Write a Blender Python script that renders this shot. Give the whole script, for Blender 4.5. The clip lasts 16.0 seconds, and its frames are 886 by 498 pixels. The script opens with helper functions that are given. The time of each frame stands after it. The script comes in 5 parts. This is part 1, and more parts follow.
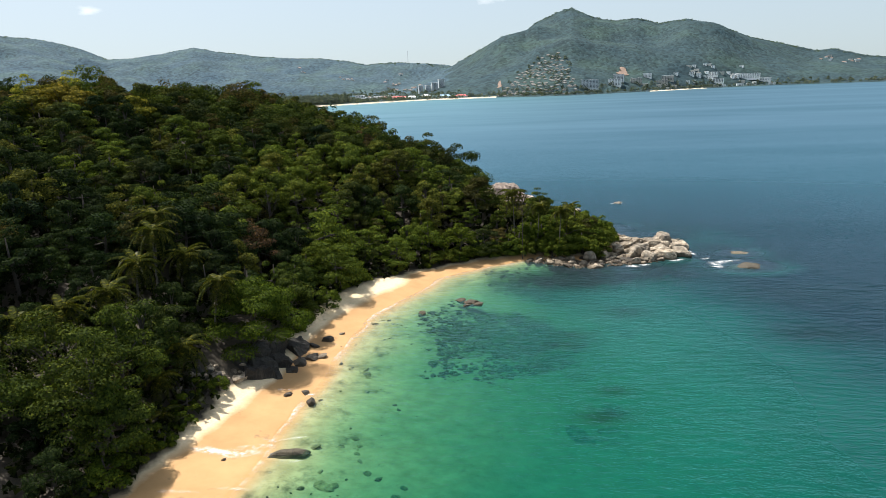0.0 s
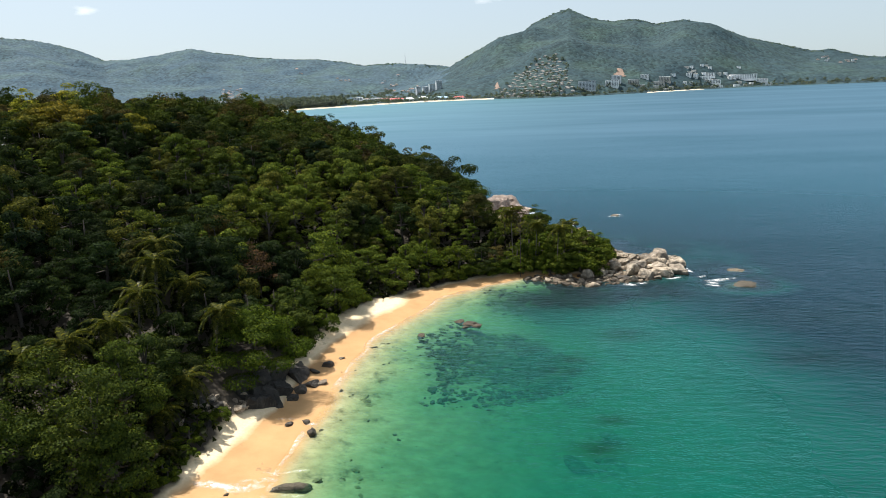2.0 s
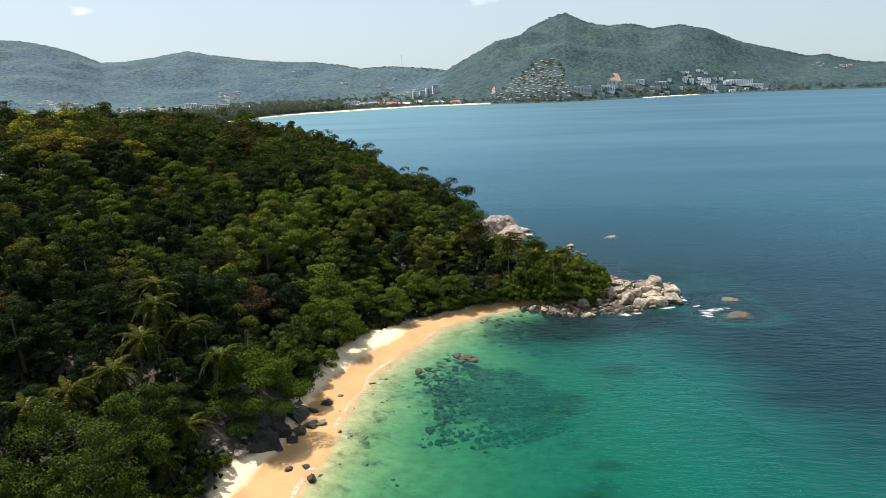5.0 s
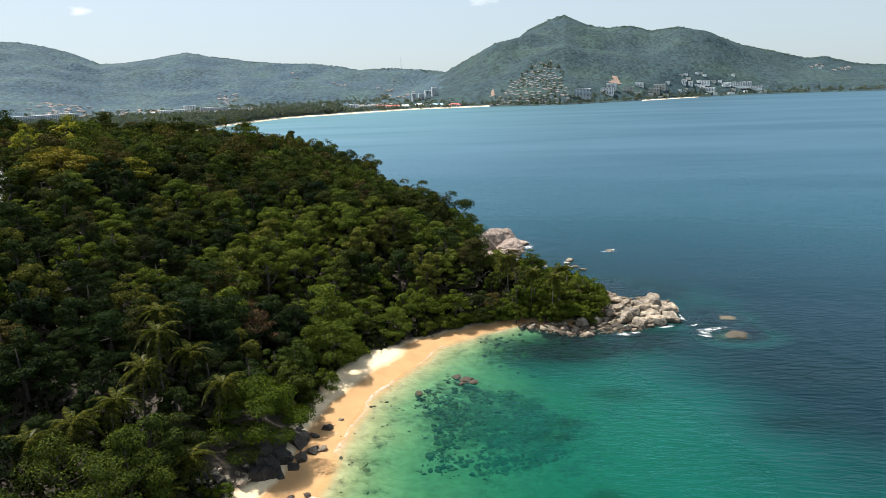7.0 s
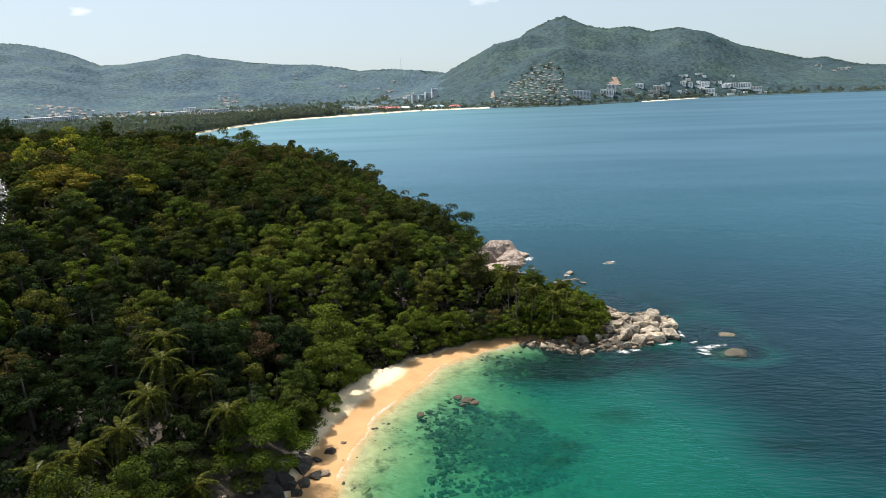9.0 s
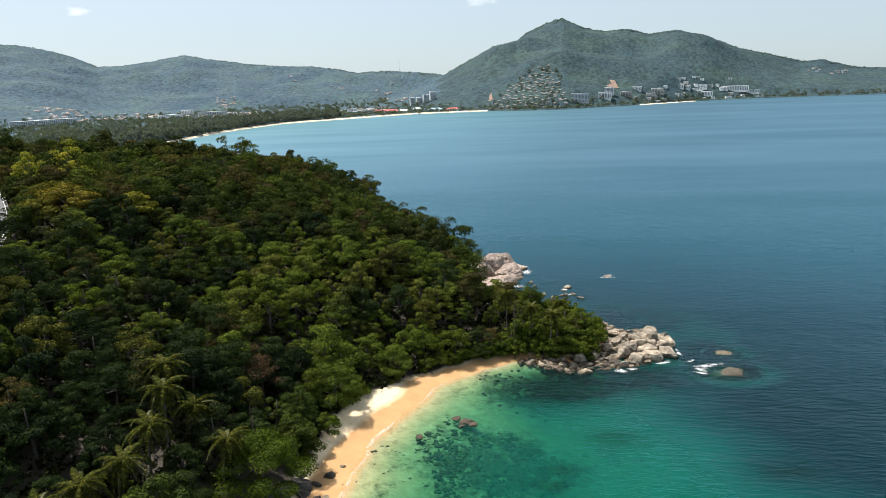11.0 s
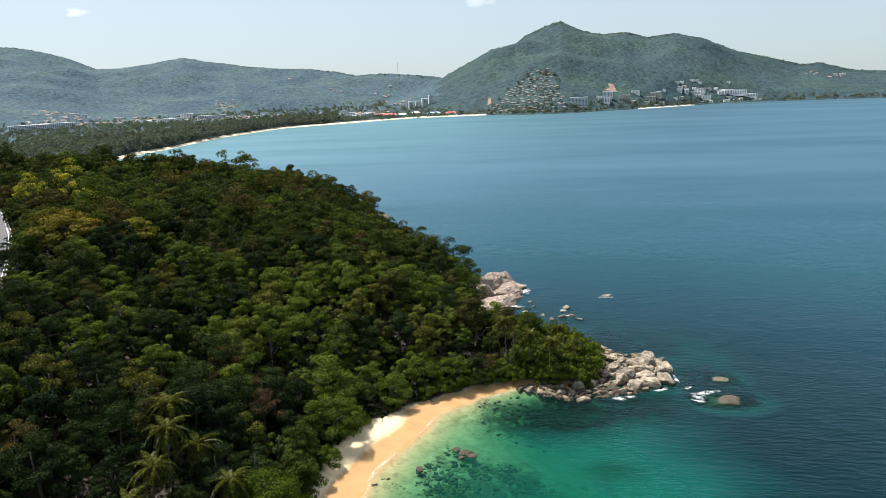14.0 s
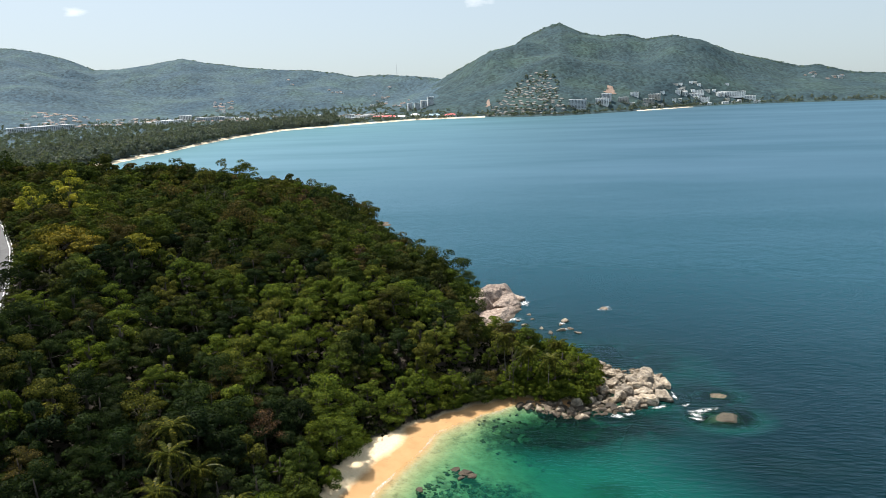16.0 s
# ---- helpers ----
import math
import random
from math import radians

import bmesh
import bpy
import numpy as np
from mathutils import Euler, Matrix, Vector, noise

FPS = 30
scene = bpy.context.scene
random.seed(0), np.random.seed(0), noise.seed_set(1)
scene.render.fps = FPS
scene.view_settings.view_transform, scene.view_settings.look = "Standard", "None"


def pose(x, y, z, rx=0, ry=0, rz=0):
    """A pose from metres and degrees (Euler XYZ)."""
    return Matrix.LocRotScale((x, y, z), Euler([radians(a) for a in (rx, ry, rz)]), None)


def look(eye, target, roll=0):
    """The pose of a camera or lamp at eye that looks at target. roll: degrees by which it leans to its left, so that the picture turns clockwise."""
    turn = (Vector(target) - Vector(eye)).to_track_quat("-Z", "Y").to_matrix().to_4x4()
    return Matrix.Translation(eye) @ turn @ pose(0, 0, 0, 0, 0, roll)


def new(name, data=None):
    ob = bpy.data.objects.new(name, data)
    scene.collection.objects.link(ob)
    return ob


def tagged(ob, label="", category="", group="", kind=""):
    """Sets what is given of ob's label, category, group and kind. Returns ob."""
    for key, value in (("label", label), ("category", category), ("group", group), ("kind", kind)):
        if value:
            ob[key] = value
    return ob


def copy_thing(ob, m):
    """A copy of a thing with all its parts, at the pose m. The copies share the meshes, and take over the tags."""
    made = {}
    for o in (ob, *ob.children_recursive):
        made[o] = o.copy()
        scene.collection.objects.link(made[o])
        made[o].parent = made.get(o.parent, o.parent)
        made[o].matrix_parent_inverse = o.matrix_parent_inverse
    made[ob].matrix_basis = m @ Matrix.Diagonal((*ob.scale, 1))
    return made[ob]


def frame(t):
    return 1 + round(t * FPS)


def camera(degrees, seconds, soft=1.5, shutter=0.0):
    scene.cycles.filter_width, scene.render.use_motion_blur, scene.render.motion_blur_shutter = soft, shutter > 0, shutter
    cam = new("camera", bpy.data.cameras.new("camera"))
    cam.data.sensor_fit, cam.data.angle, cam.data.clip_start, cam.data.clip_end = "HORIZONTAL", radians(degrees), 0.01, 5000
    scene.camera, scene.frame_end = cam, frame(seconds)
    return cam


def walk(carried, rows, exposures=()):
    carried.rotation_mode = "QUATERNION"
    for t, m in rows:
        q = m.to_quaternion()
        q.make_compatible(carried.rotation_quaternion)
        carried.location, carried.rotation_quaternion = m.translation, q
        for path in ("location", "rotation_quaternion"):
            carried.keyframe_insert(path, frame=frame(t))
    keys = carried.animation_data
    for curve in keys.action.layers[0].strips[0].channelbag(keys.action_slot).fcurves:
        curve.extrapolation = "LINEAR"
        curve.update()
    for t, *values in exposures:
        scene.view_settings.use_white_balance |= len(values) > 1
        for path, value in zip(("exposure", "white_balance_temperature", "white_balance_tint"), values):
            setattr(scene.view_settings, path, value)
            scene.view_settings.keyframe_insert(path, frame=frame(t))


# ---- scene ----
# Camera: a slow vertical climb, looking north over the cove.
cam = camera(64.53, 16.0, soft=0.5)
ROWS = [
    (0.0, -0.000, 0.000, 52.526, -13.601, 2.085, 4.875),
    (0.5, -0.003, 0.012, 53.932, -13.613, 2.125, 4.832),
    (1.0, -0.005, 0.023, 55.338, -13.635, 2.155, 4.792),
    (1.5, -0.008, 0.035, 56.745, -13.644, 2.165, 4.737),
    (2.0, -0.010, 0.046, 58.151, -13.642, 2.185, 4.694),
    (2.5, -0.013, 0.058, 59.557, -13.647, 2.205, 4.661),
    (3.0, -0.016, 0.069, 60.963, -13.652, 2.195, 4.634),
    (3.5, -0.018, 0.081, 62.370, -13.639, 2.175, 4.576),
    (4.0, -0.021, 0.093, 63.776, -13.607, 2.125, 4.501),
    (6.5, -0.034, 0.150, 70.807, -13.498, 1.935, 4.286),
    (7.0, -0.036, 0.162, 72.213, -13.508, 1.965, 4.292),
    (7.5, -0.039, 0.173, 73.620, -13.523, 1.985, 4.292),
    (8.0, -0.042, 0.185, 75.026, -13.531, 2.015, 4.300),
    (8.5, -0.044, 0.197, 76.432, -13.546, 2.055, 4.315),
    (9.0, -0.047, 0.208, 77.838, -13.541, 2.085, 4.310),
    (11.5, -0.060, 0.266, 84.870, -13.473, 1.995, 4.102),
    (12.0, -0.062, 0.278, 86.276, -13.457, 2.015, 4.078),
    (12.5, -0.065, 0.289, 87.682, -13.450, 2.025, 4.046),
    (13.0, -0.068, 0.301, 89.088, -13.443, 2.015, 4.038),
    (13.5, -0.070, 0.312, 90.495, -13.435, 2.015, 4.027),
    (14.0, -0.073, 0.324, 91.901, -13.430, 2.005, 4.024),
    (14.5, -0.075, 0.335, 93.307, -13.445, 2.015, 4.019),
    (15.0, -0.078, 0.347, 94.713, -13.459, 2.035, 4.012),
    (15.5, -0.081, 0.358, 96.120, -13.448, 2.025, 3.979),
    (16.0, -0.083, 0.370, 97.526, -13.435, 1.985, 3.930),
]
walk(cam, [(t, pose(x, y, z) @ pose(0, 0, 0, 0, 0, yaw) @ pose(0, 0, 0, 90 + tilt) @ pose(0, 0, 0, 0, 0, -lean)) for t, x, y, z, tilt, lean, yaw in ROWS], exposures=((0, 0.66), (16, 0.66)))

# ---- light ----
SUN_ELEV, SUN_WAY = 62.0, (-0.78, 0.62)      # the sun stands high to the north-west
world = bpy.data.worlds.new("sky")
scene.world = world
world.use_nodes = True
wn, wl = world.node_tree.nodes, world.node_tree.links
wn.clear()
sky = wn.new("ShaderNodeTexSky")
sky.sky_type, sky.sun_disc = "NISHITA", False
sky.sun_elevation = radians(SUN_ELEV)
sky.sun_rotation = math.atan2(SUN_WAY[0], SUN_WAY[1])
sky.altitude, sky.air_density, sky.dust_density, sky.ozone_density = 0, 1.0, 2.9, 2.8
back = wn.new("ShaderNodeBackground")
back.inputs["Strength"].default_value = 0.103
wout = wn.new("ShaderNodeOutputWorld")
# the low sky is clear tropical air, pale right down to the hills
lift = wn.new("ShaderNodeVectorMath")
lift.operation, lift.inputs[1].default_value = "ADD", (0, 0, 0.06)
where = wn.new("ShaderNodeTexCoord")
wl.new(where.outputs["Generated"], lift.inputs[0])
level = wn.new("ShaderNodeVectorMath")
level.operation = "NORMALIZE"
wl.new(lift.outputs[0], level.inputs[0])
wl.new(level.outputs[0], sky.inputs[0])


def cloud(colour, way, wide):
    """A small ragged fair-weather cloud that stands in one direction."""
    tc, dot, tex, sc = wn.new("ShaderNodeTexCoord"), wn.new("ShaderNodeVectorMath"), wn.new("ShaderNodeTexNoise"), wn.new("ShaderNodeMapping")
    dot.operation = "DISTANCE"
    sc.inputs["Scale"].default_value = (1, 1, 2.6)
    wl.new(tc.outputs["Generated"], sc.inputs[0])
    wl.new(sc.outputs[0], dot.inputs[0])
    dot.inputs[1].default_value = (way[0], way[1], way[2] * 2.6)
    tex.inputs["Scale"].default_value, tex.inputs["Detail"].default_value = 45, 5
    wl.new(sc.outputs[0], tex.inputs["Vector"])
    near = wn.new("ShaderNodeMapRange")
    near.inputs[1].default_value, near.inputs[2].default_value, near.inputs[3].default_value, near.inputs[4].default_value = 0.0, wide, 0.42, -0.25
    wl.new(dot.outputs["Value"], near.inputs[0])
    add, clip, m = wn.new("ShaderNodeMath"), wn.new("ShaderNodeMapRange"), wn.new("ShaderNodeMix")
    wl.new(near.outputs[0], add.inputs[0])
    wl.new(tex.outputs[0], add.inputs[1])
    clip.inputs[1].default_value, clip.inputs[2].default_value, clip.inputs[4].default_value = 0.55, 0.95, 0.38
    wl.new(add.outputs[0], clip.inputs[0])
    m.data_type = "RGBA"
    wl.new(clip.outputs[0], m.inputs[0])
    wl.new(colour, m.inputs[6])
    m.inputs[7].default_value = (9.5, 9.5, 9.5, 1)
    return m.outputs[2]


veil = wn.new("ShaderNodeMix")      # thin high haze over the whole sky
veil.data_type = "RGBA"
veil.inputs[0].default_value = 0.5
veil.inputs[7].default_value = (4.6, 5.35, 5.55, 1)
wl.new(sky.outputs[0], veil.inputs[6])
skies = cloud(cloud(veil.outputs[2], (-0.497, 0.8626, 0.0957), 0.03), (-0.0088, 0.9947, 0.1035), 0.035)
wl.new(skies, back.inputs[0])
wl.new(back.outputs[0], wout.inputs[0])

sun = new("sun", bpy.data.lights.new("sun", "SUN"))
sun.data.energy, sun.data.angle, sun.data.color = 5.0, radians(0.53), (1.0, 0.955, 0.88)
ce = math.cos(radians(SUN_ELEV))
sun.matrix_world = look((0, 0, 300), (-SUN_WAY[0] * ce * 100, -SUN_WAY[1] * ce * 100, 300 - math.sin(radians(SUN_ELEV)) * 100))


# ---- the lie of the land: plain functions of x and y ----
COAST = np.array([(-300, -80), (-120, -60), (-72, 0), (-50, 30), (-42, 60), (-38, 78), (-36, 92), (-35.5, 104), (-33.5, 115),
                  (-33.6, 128), (-31.4, 143), (-26.2, 162), (-16.0, 182.5), (-4, 194.5), (7.5, 201), (24, 198), (33, 205), (36, 217), (31, 232), (24, 241),
                  (10, 250), (2, 262), (3, 280), (-2, 304), (-20, 338), (-42, 374), (-70, 432), (-91, 474), (-118, 513),
                  (-190, 540), (-300, 585), (-470, 640), (-900, 650), (-900, -80)], dtype=float)
# the far shore and ranges, by bearing in degrees east of north: distance and height, the ranges fitted to the camera's
# skyline
BAY = np.array([(-60, 700), (-45, 780), (-38, 900), (-33, 995), (-29, 1085), (-24.8, 1233), (-20.7, 1453), (-16.3, 1659), (-11.9, 1745), (-6, 1885),
                (-0.4, 1912), (1.7, 1872), (6.1, 1876), (11.7, 2029), (17.5, 2280), (20.1, 2350), (28.2, 2494), (45, 2700)], dtype=float)
RIDGE = np.array([(-60, 4200, 300), (-35.5, 4300, 340), (-33.9, 4270, 331), (-32.2, 4240, 306), (-30.5, 4220, 266), (-29.1, 4200, 214), (-27.3, 4130, 215),
                  (-25.5, 4080, 231), (-23.1, 4000, 256), (-21.7, 3960, 234), (-19.7, 3900, 213), (-16.8, 3770, 184), (-14.2, 3670, 175),
                  (-12, 3580, 157), (-10.3, 3500, 132), (-8.5, 3420, 138), (-5.9, 3300, 127), (-3.6, 3200, 110)], dtype=float)
PEAK = np.array([(-10, 3100, 4), (-6.5, 3100, 40), (-3.6, 3100, 108), (-1.4, 3000, 166), (0.4, 2930, 211), (2.2, 2913, 226), (3.0, 2922, 258), (4.5, 2937, 291),
                 (5.7, 2950, 308), (7.3, 2930, 268), (9.0, 2908, 252), (10.6, 2887, 258), (12.1, 2868, 236), (14.1, 2846, 246),
                 (16.2, 2900, 219), (18.5, 2950, 173), (21.2, 3050, 140), (22.6, 3100, 118), (24, 3150, 120), (25.7, 3150, 93), (28, 3150, 82), (45, 3150, 60)], dtype=float)


def smooth(a, b, v):
    u = np.clip((v - a) / (b - a), 0, 1)
    return u * u * (3 - 2 * u)


def lattice(ix, iy, seed):
    h = (ix.astype(np.int64) * 374761393 + iy.astype(np.int64) * 668265263 + seed * 1442695041) & 0xFFFFFFFF
    h = ((h ^ (h >> 13)) * 1274126177) & 0xFFFFFFFF
    return ((h ^ (h >> 16)) & 0xFFFF) / 65535.0


def vnoise(x, y, size, seed=0):
    """Smooth noise from 0 to 1, with hills of the given size in metres."""
    u, v = np.asarray(x, float) / size, np.asarray(y, float) / size
    i, j = np.floor(u), np.floor(v)
    fu, fv = u - i, v - j
    fu, fv = fu * fu * (3 - 2 * fu), fv * fv * (3 - 2 * fv)
    a, b = lattice(i, j, seed), lattice(i + 1, j, seed)
    c, d = lattice(i, j + 1, seed), lattice(i + 1, j + 1, seed)
    return (a * (1 - fu) + b * fu) * (1 - fv) + (c * (1 - fu) + d * fu) * fv


def domes(x, y, size, seed=0):
    """Rounded tops from 0 to 1, one to a cell of the given size: the tops of a far wood."""
    u, v = np.asarray(x, float) / size, np.asarray(y, float) / size
    i, j = np.floor(u), np.floor(v)
    best = np.full(u.shape, 9.0)
    for di in (-1, 0, 1):
        for dj in (-1, 0, 1):
            px = i + di + 0.15 + 0.7 * lattice(i + di, j + dj, seed)
            py = j + dj + 0.15 + 0.7 * lattice(i + di, j + dj, seed + 7)
            best = np.minimum(best, (px - u) ** 2 + (py - v) ** 2)
    return np.clip(1 - best, 0, 1)


def offshore(x, y):
    """Metres from the headland's waterline; inland is positive."""
    x, y = np.asarray(x, float), np.asarray(y, float)
    wave = 2.6 * (vnoise(x, y, 17, 21) - 0.5) + 1.4 * (vnoise(x, y, 6, 22) - 0.5)
    best, inside = np.full(x.shape, 1e9), np.zeros(x.shape, bool)
    for (ax, ay), (bx, by) in zip(COAST, np.roll(COAST, -1, axis=0)):
        dx, dy = bx - ax, by - ay
        u = np.clip(((x - ax) * dx + (y - ay) * dy) / (dx * dx + dy * dy), 0, 1)
        best = np.minimum(best, np.hypot(x - ax - u * dx, y - ay - u * dy))
        cross = ((ay > y) != (by > y)) & (x < (bx - ax) * (y - ay) / (by - ay + 1e-12) + ax)
        inside ^= cross
    return np.where(inside, best, -best) + wave


def bearing(x, y):
    return np.degrees(np.arctan2(x, y))


def far_height(x, y):
    """The far land: the plain behind the bay's beach, and the ranges."""
    az, r = bearing(x, y), np.hypot(x, y)
    shore = np.interp(az, BAY[:, 0], BAY[:, 1])
    d = r - shore
    z = -6 * smooth(0, -60, d) + 2.2 * smooth(0, 25, d) + 1.0 * smooth(25, 300, d)
    wob = vnoise(x, y, 420, 3) - 0.5
    rough = (vnoise(x, y, 260, 5) - 0.5) * 0.7 + (vnoise(x, y, 120, 6) - 0.5) * 0.35
    for table, foot, power, grow in ((RIDGE, 1150, 1.35, 900), (PEAK, 60, 0.85, 120)):
        top_r = np.interp(az, table[:, 0], table[:, 1])
        top_h = np.interp(az, table[:, 0], table[:, 2], left=0 if table is PEAK else None, right=0 if table is RIDGE else None)
        top_h = np.clip(top_h - 8 - 8 * smooth(6, 12, az), 0, None)
        start = shore + foot + 500 * wob * (table is RIDGE)
        start = np.minimum(start, top_r - 450)
        u = np.clip((r - start) / (top_r - start), 0, 1)
        up = np.where(r < top_r, u ** power, 1 - 0.5 * np.clip((r - top_r) / 900, 0, 1))
        spur = 1 + 0.9 * rough * 4 * u * (1 - u)
        z = np.where(d > 0, np.maximum(z, top_h * up * spur * smooth(0, 40, d) + 2 * smooth(0, 25, d)), z)
    return z


def canopy_lift(x, y):
    """How far the tops of the far woods stand over the hills, with the clearings that the villas and hotels stand in."""
    az, r = bearing(x, y), np.hypot(x, y)
    d = r - np.interp(az, BAY[:, 0], BAY[:, 1])
    wood = smooth(8, 25, far_height(x, y)) * smooth(30, 90, d)
    u = (2235 - r) / 300
    villas = 0.4 * smooth(-0.2, 0.1, u) * smooth(2.2 - 3.6 * u, 3.4 - 3.6 * u, az) * smooth(6.0 + 1.4 * u, 4.9 + 1.4 * u, az)
    hotels = smooth(6.6, 7.0, az) * smooth(20.6, 20.0, az) * smooth(170, 120, d)
    scar = np.exp(-((az - 9.75) / 0.9) ** 2 - ((r - 2175) / 45) ** 2) + np.exp(-((az + 0.2) / 0.5) ** 2 - ((r - 2060) / 60) ** 2)
    return wood * (1 - np.clip(villas + hotels + scar, 0, 1)) * (4.5 * domes(x, y, 14, 4) + 4 * vnoise(x, y, 34, 8))


ROAD = np.array([(-122, 140, 34.5), (-135, 166, 36.5), (-150.8, 193.2, 38), (-170.5, 225.6, 40), (-182.5, 243.6, 42), (-209.5, 278.6, 44), (-245, 315, 45), (-300, 345, 46)], float)


def road_way(x, y):
    """Metres from the middle of the hill road, and the road's height there."""
    best, level = np.full(np.shape(x), 1e9), np.zeros(np.shape(x))
    for (ax, ay, az), (bx, by, bz) in zip(ROAD[:-1], ROAD[1:]):
        dx, dy = bx - ax, by - ay
        u = np.clip(((x - ax) * dx + (y - ay) * dy) / (dx * dx + dy * dy), 0, 1)
        d = np.hypot(x - ax - u * dx, y - ay - u * dy)
        level = np.where(d < best, az + (bz - az) * u, level)
        best = np.minimum(best, d)
    return best, level


def beach_width(x, y):
    """How far inland the sand goes before the growth begins."""
    w = np.interp(y, [60, 95, 108, 116, 132, 145, 158, 172, 184, 193, 201, 215], [13, 13, 12, 10.5, 9, 10, 12.5, 12.5, 8.5, 5, 4, 3])
    return np.where(np.asarray(x) > 8, 3.0, w)


def ground_height(x, y):
    """The headland, its beach and the sea bed round it."""
    d = offshore(x, y)
    edge = beach_width(x, y)
    inland = np.clip(d - edge + 2, 0, None)
    hill = 48 * (1 - np.exp(-(inland / 78) ** 1.5))
    hill += (9 + 12 * smooth(320, 405, y)) * smooth(4, 22, d) * np.exp(-np.clip(d, 0, None) / 85) * smooth(225, 275, y)
    hill -= 5.5 * np.exp(-((x + 82) / 28) ** 2 - ((y - 235) / 50) ** 2)
    hill -= 5.5 * smooth(310, 385, y) * smooth(430, 390, y) * smooth(6, 30, d) * (1 - np.exp(-((x + 118) ** 2 + (y - 335) ** 2) / 2500))
    hill -= 5.5 * smooth(225, 285, y) * smooth(-108, -150, x) * (1 - 0.45 * smooth(380, 420, y))
    hill *= 1 - 0.7 * smooth(430, 540, y)
    hill += 2.2 * smooth(4, 14, d) * smooth(-5, 15, x)
    hill += 6 * np.exp(-((x + 62) ** 2 + (y - 128) ** 2) / 900) * smooth(4, 22, d)
    hill += np.where(d > 10, (vnoise(x, y, 24, 11) - 0.5) * 3 * smooth(10, 40, d), 0)
    beach = np.where(d > 0, np.interp(y, [60, 112, 122, 146, 152, 176, 184], [0.5, 0.5, 0.7, 0.95, 1.75, 1.7, 0.8]) * np.clip(d / edge, 0, 1) ** 0.9, 0) + (vnoise(x, y, 5, 12) - 0.5) * 0.10 * smooth(1, 5, d)
    off = np.clip(-d, 0, None)
    deep = smooth(-46, 38, 0.65 * x + 0.75 * y - 165)
    steep = 0.4 * smooth(-6, 22, x) * smooth(150, 200, y) + smooth(215, 250, y)
    bed = -(0.045 * off + 1.2 * (1 - np.exp(-(off / 10) ** 1.35)) + 0.35 * (off / 45) ** 2 + deep * 0.28 * off + 0.5 * off * smooth(205, 235, y) + 0.22 * off * np.clip(steep, 0, 1))
    shoal = 1.6 + 0.16 * off + 3.4 * vnoise(x, y, 6, 17) + 9 * smooth(24, 44, np.hypot((x - 44) * 0.9, y - 222))
    bed = np.maximum(bed, np.where(y > 196, -shoal, -99))
    bed = np.maximum(bed, -1.0 - 2.4 * (((x - 66) / 7.5) ** 2 + ((y - 190.6) / 5) ** 2))
    bed = np.maximum(bed, -1.6 - 2.4 * (((x - 69.5) / 5) ** 2 + ((y - 205.5) / 4) ** 2))
    bed = np.maximum(bed, -14) + (vnoise(x, y, 7, 13) - 0.5) * 0.22 * smooth(2, 10, off)
    z = np.where(d > 0, beach + hill, bed)
    way, level = road_way(x, y)
    return level - 0.3 + (z - level + 0.3) * smooth(5.5, 16, way)
# ---- end of the lie of the land ----


# ---- materials ----
def material(name):
    m = bpy.data.materials.new(name)
    m.use_nodes = True
    n, l = m.node_tree.nodes, m.node_tree.links
    return m, n, l, n["Principled BSDF"]


def ramp(n, l, source, stops):
    r = n.new("ShaderNodeValToRGB")
    while len(r.color_ramp.elements) < len(stops):
        r.color_ramp.elements.new(0.5)
    for e, (p, c) in zip(r.color_ramp.elements, stops):
        e.position, e.color = p, (*c, 1)
    l.new(source, r.inputs[0])
    return r.outputs[0]


def noise_node(n, l, size, detail=4, rough=0.6, where=None):
    t = n.new("ShaderNodeTexNoise")
    t.inputs["Scale"].default_value = 1.0 / size
    t.inputs["Detail"].default_value, t.inputs["Roughness"].default_value = detail, rough
    if where is None:
        g = n.new("ShaderNodeNewGeometry")
        where = g.outputs["Position"]
    l.new(where, t.inputs["Vector"])
    return t.outputs[0]


def mix(n, l, fac, a, b, kind="MIX"):
    m = n.new("ShaderNodeMix")
    m.data_type, m.blend_type = "RGBA", kind
    for value, socket in ((fac, m.inputs[0]), (a, m.inputs[6]), (b, m.inputs[7])):
        if isinstance(value, (int, float)):
            socket.default_value = value
        elif isinstance(value, tuple):
            socket.default_value = (*value, 1)
        else:
            l.new(value, socket)
    return m.outputs[2]


def maths(n, l, op, a, b=0.0, clamp=False):
    m = n.new("ShaderNodeMath")
    m.operation, m.use_clamp = op, clamp
    for value, socket in ((a, m.inputs[0]), (b, m.inputs[1])):
        if isinstance(value, (int, float)):
            socket.default_value = value
        else:
            l.new(value, socket)
    return m.outputs[0]


def relief(n, l, bsdf, height, strength, distance):
    b = n.new("ShaderNodeBump")
    b.inputs["Strength"].default_value, b.inputs["Distance"].default_value = strength, distance
    l.new(height, b.inputs["Height"])
    l.new(b.outputs[0], bsdf.inputs["Normal"])


def height_of(n, l):
    g, s = n.new("ShaderNodeNewGeometry"), n.new("ShaderNodeSeparateXYZ")
    l.new(g.outputs["Position"], s.inputs[0])
    return s.outputs[2]


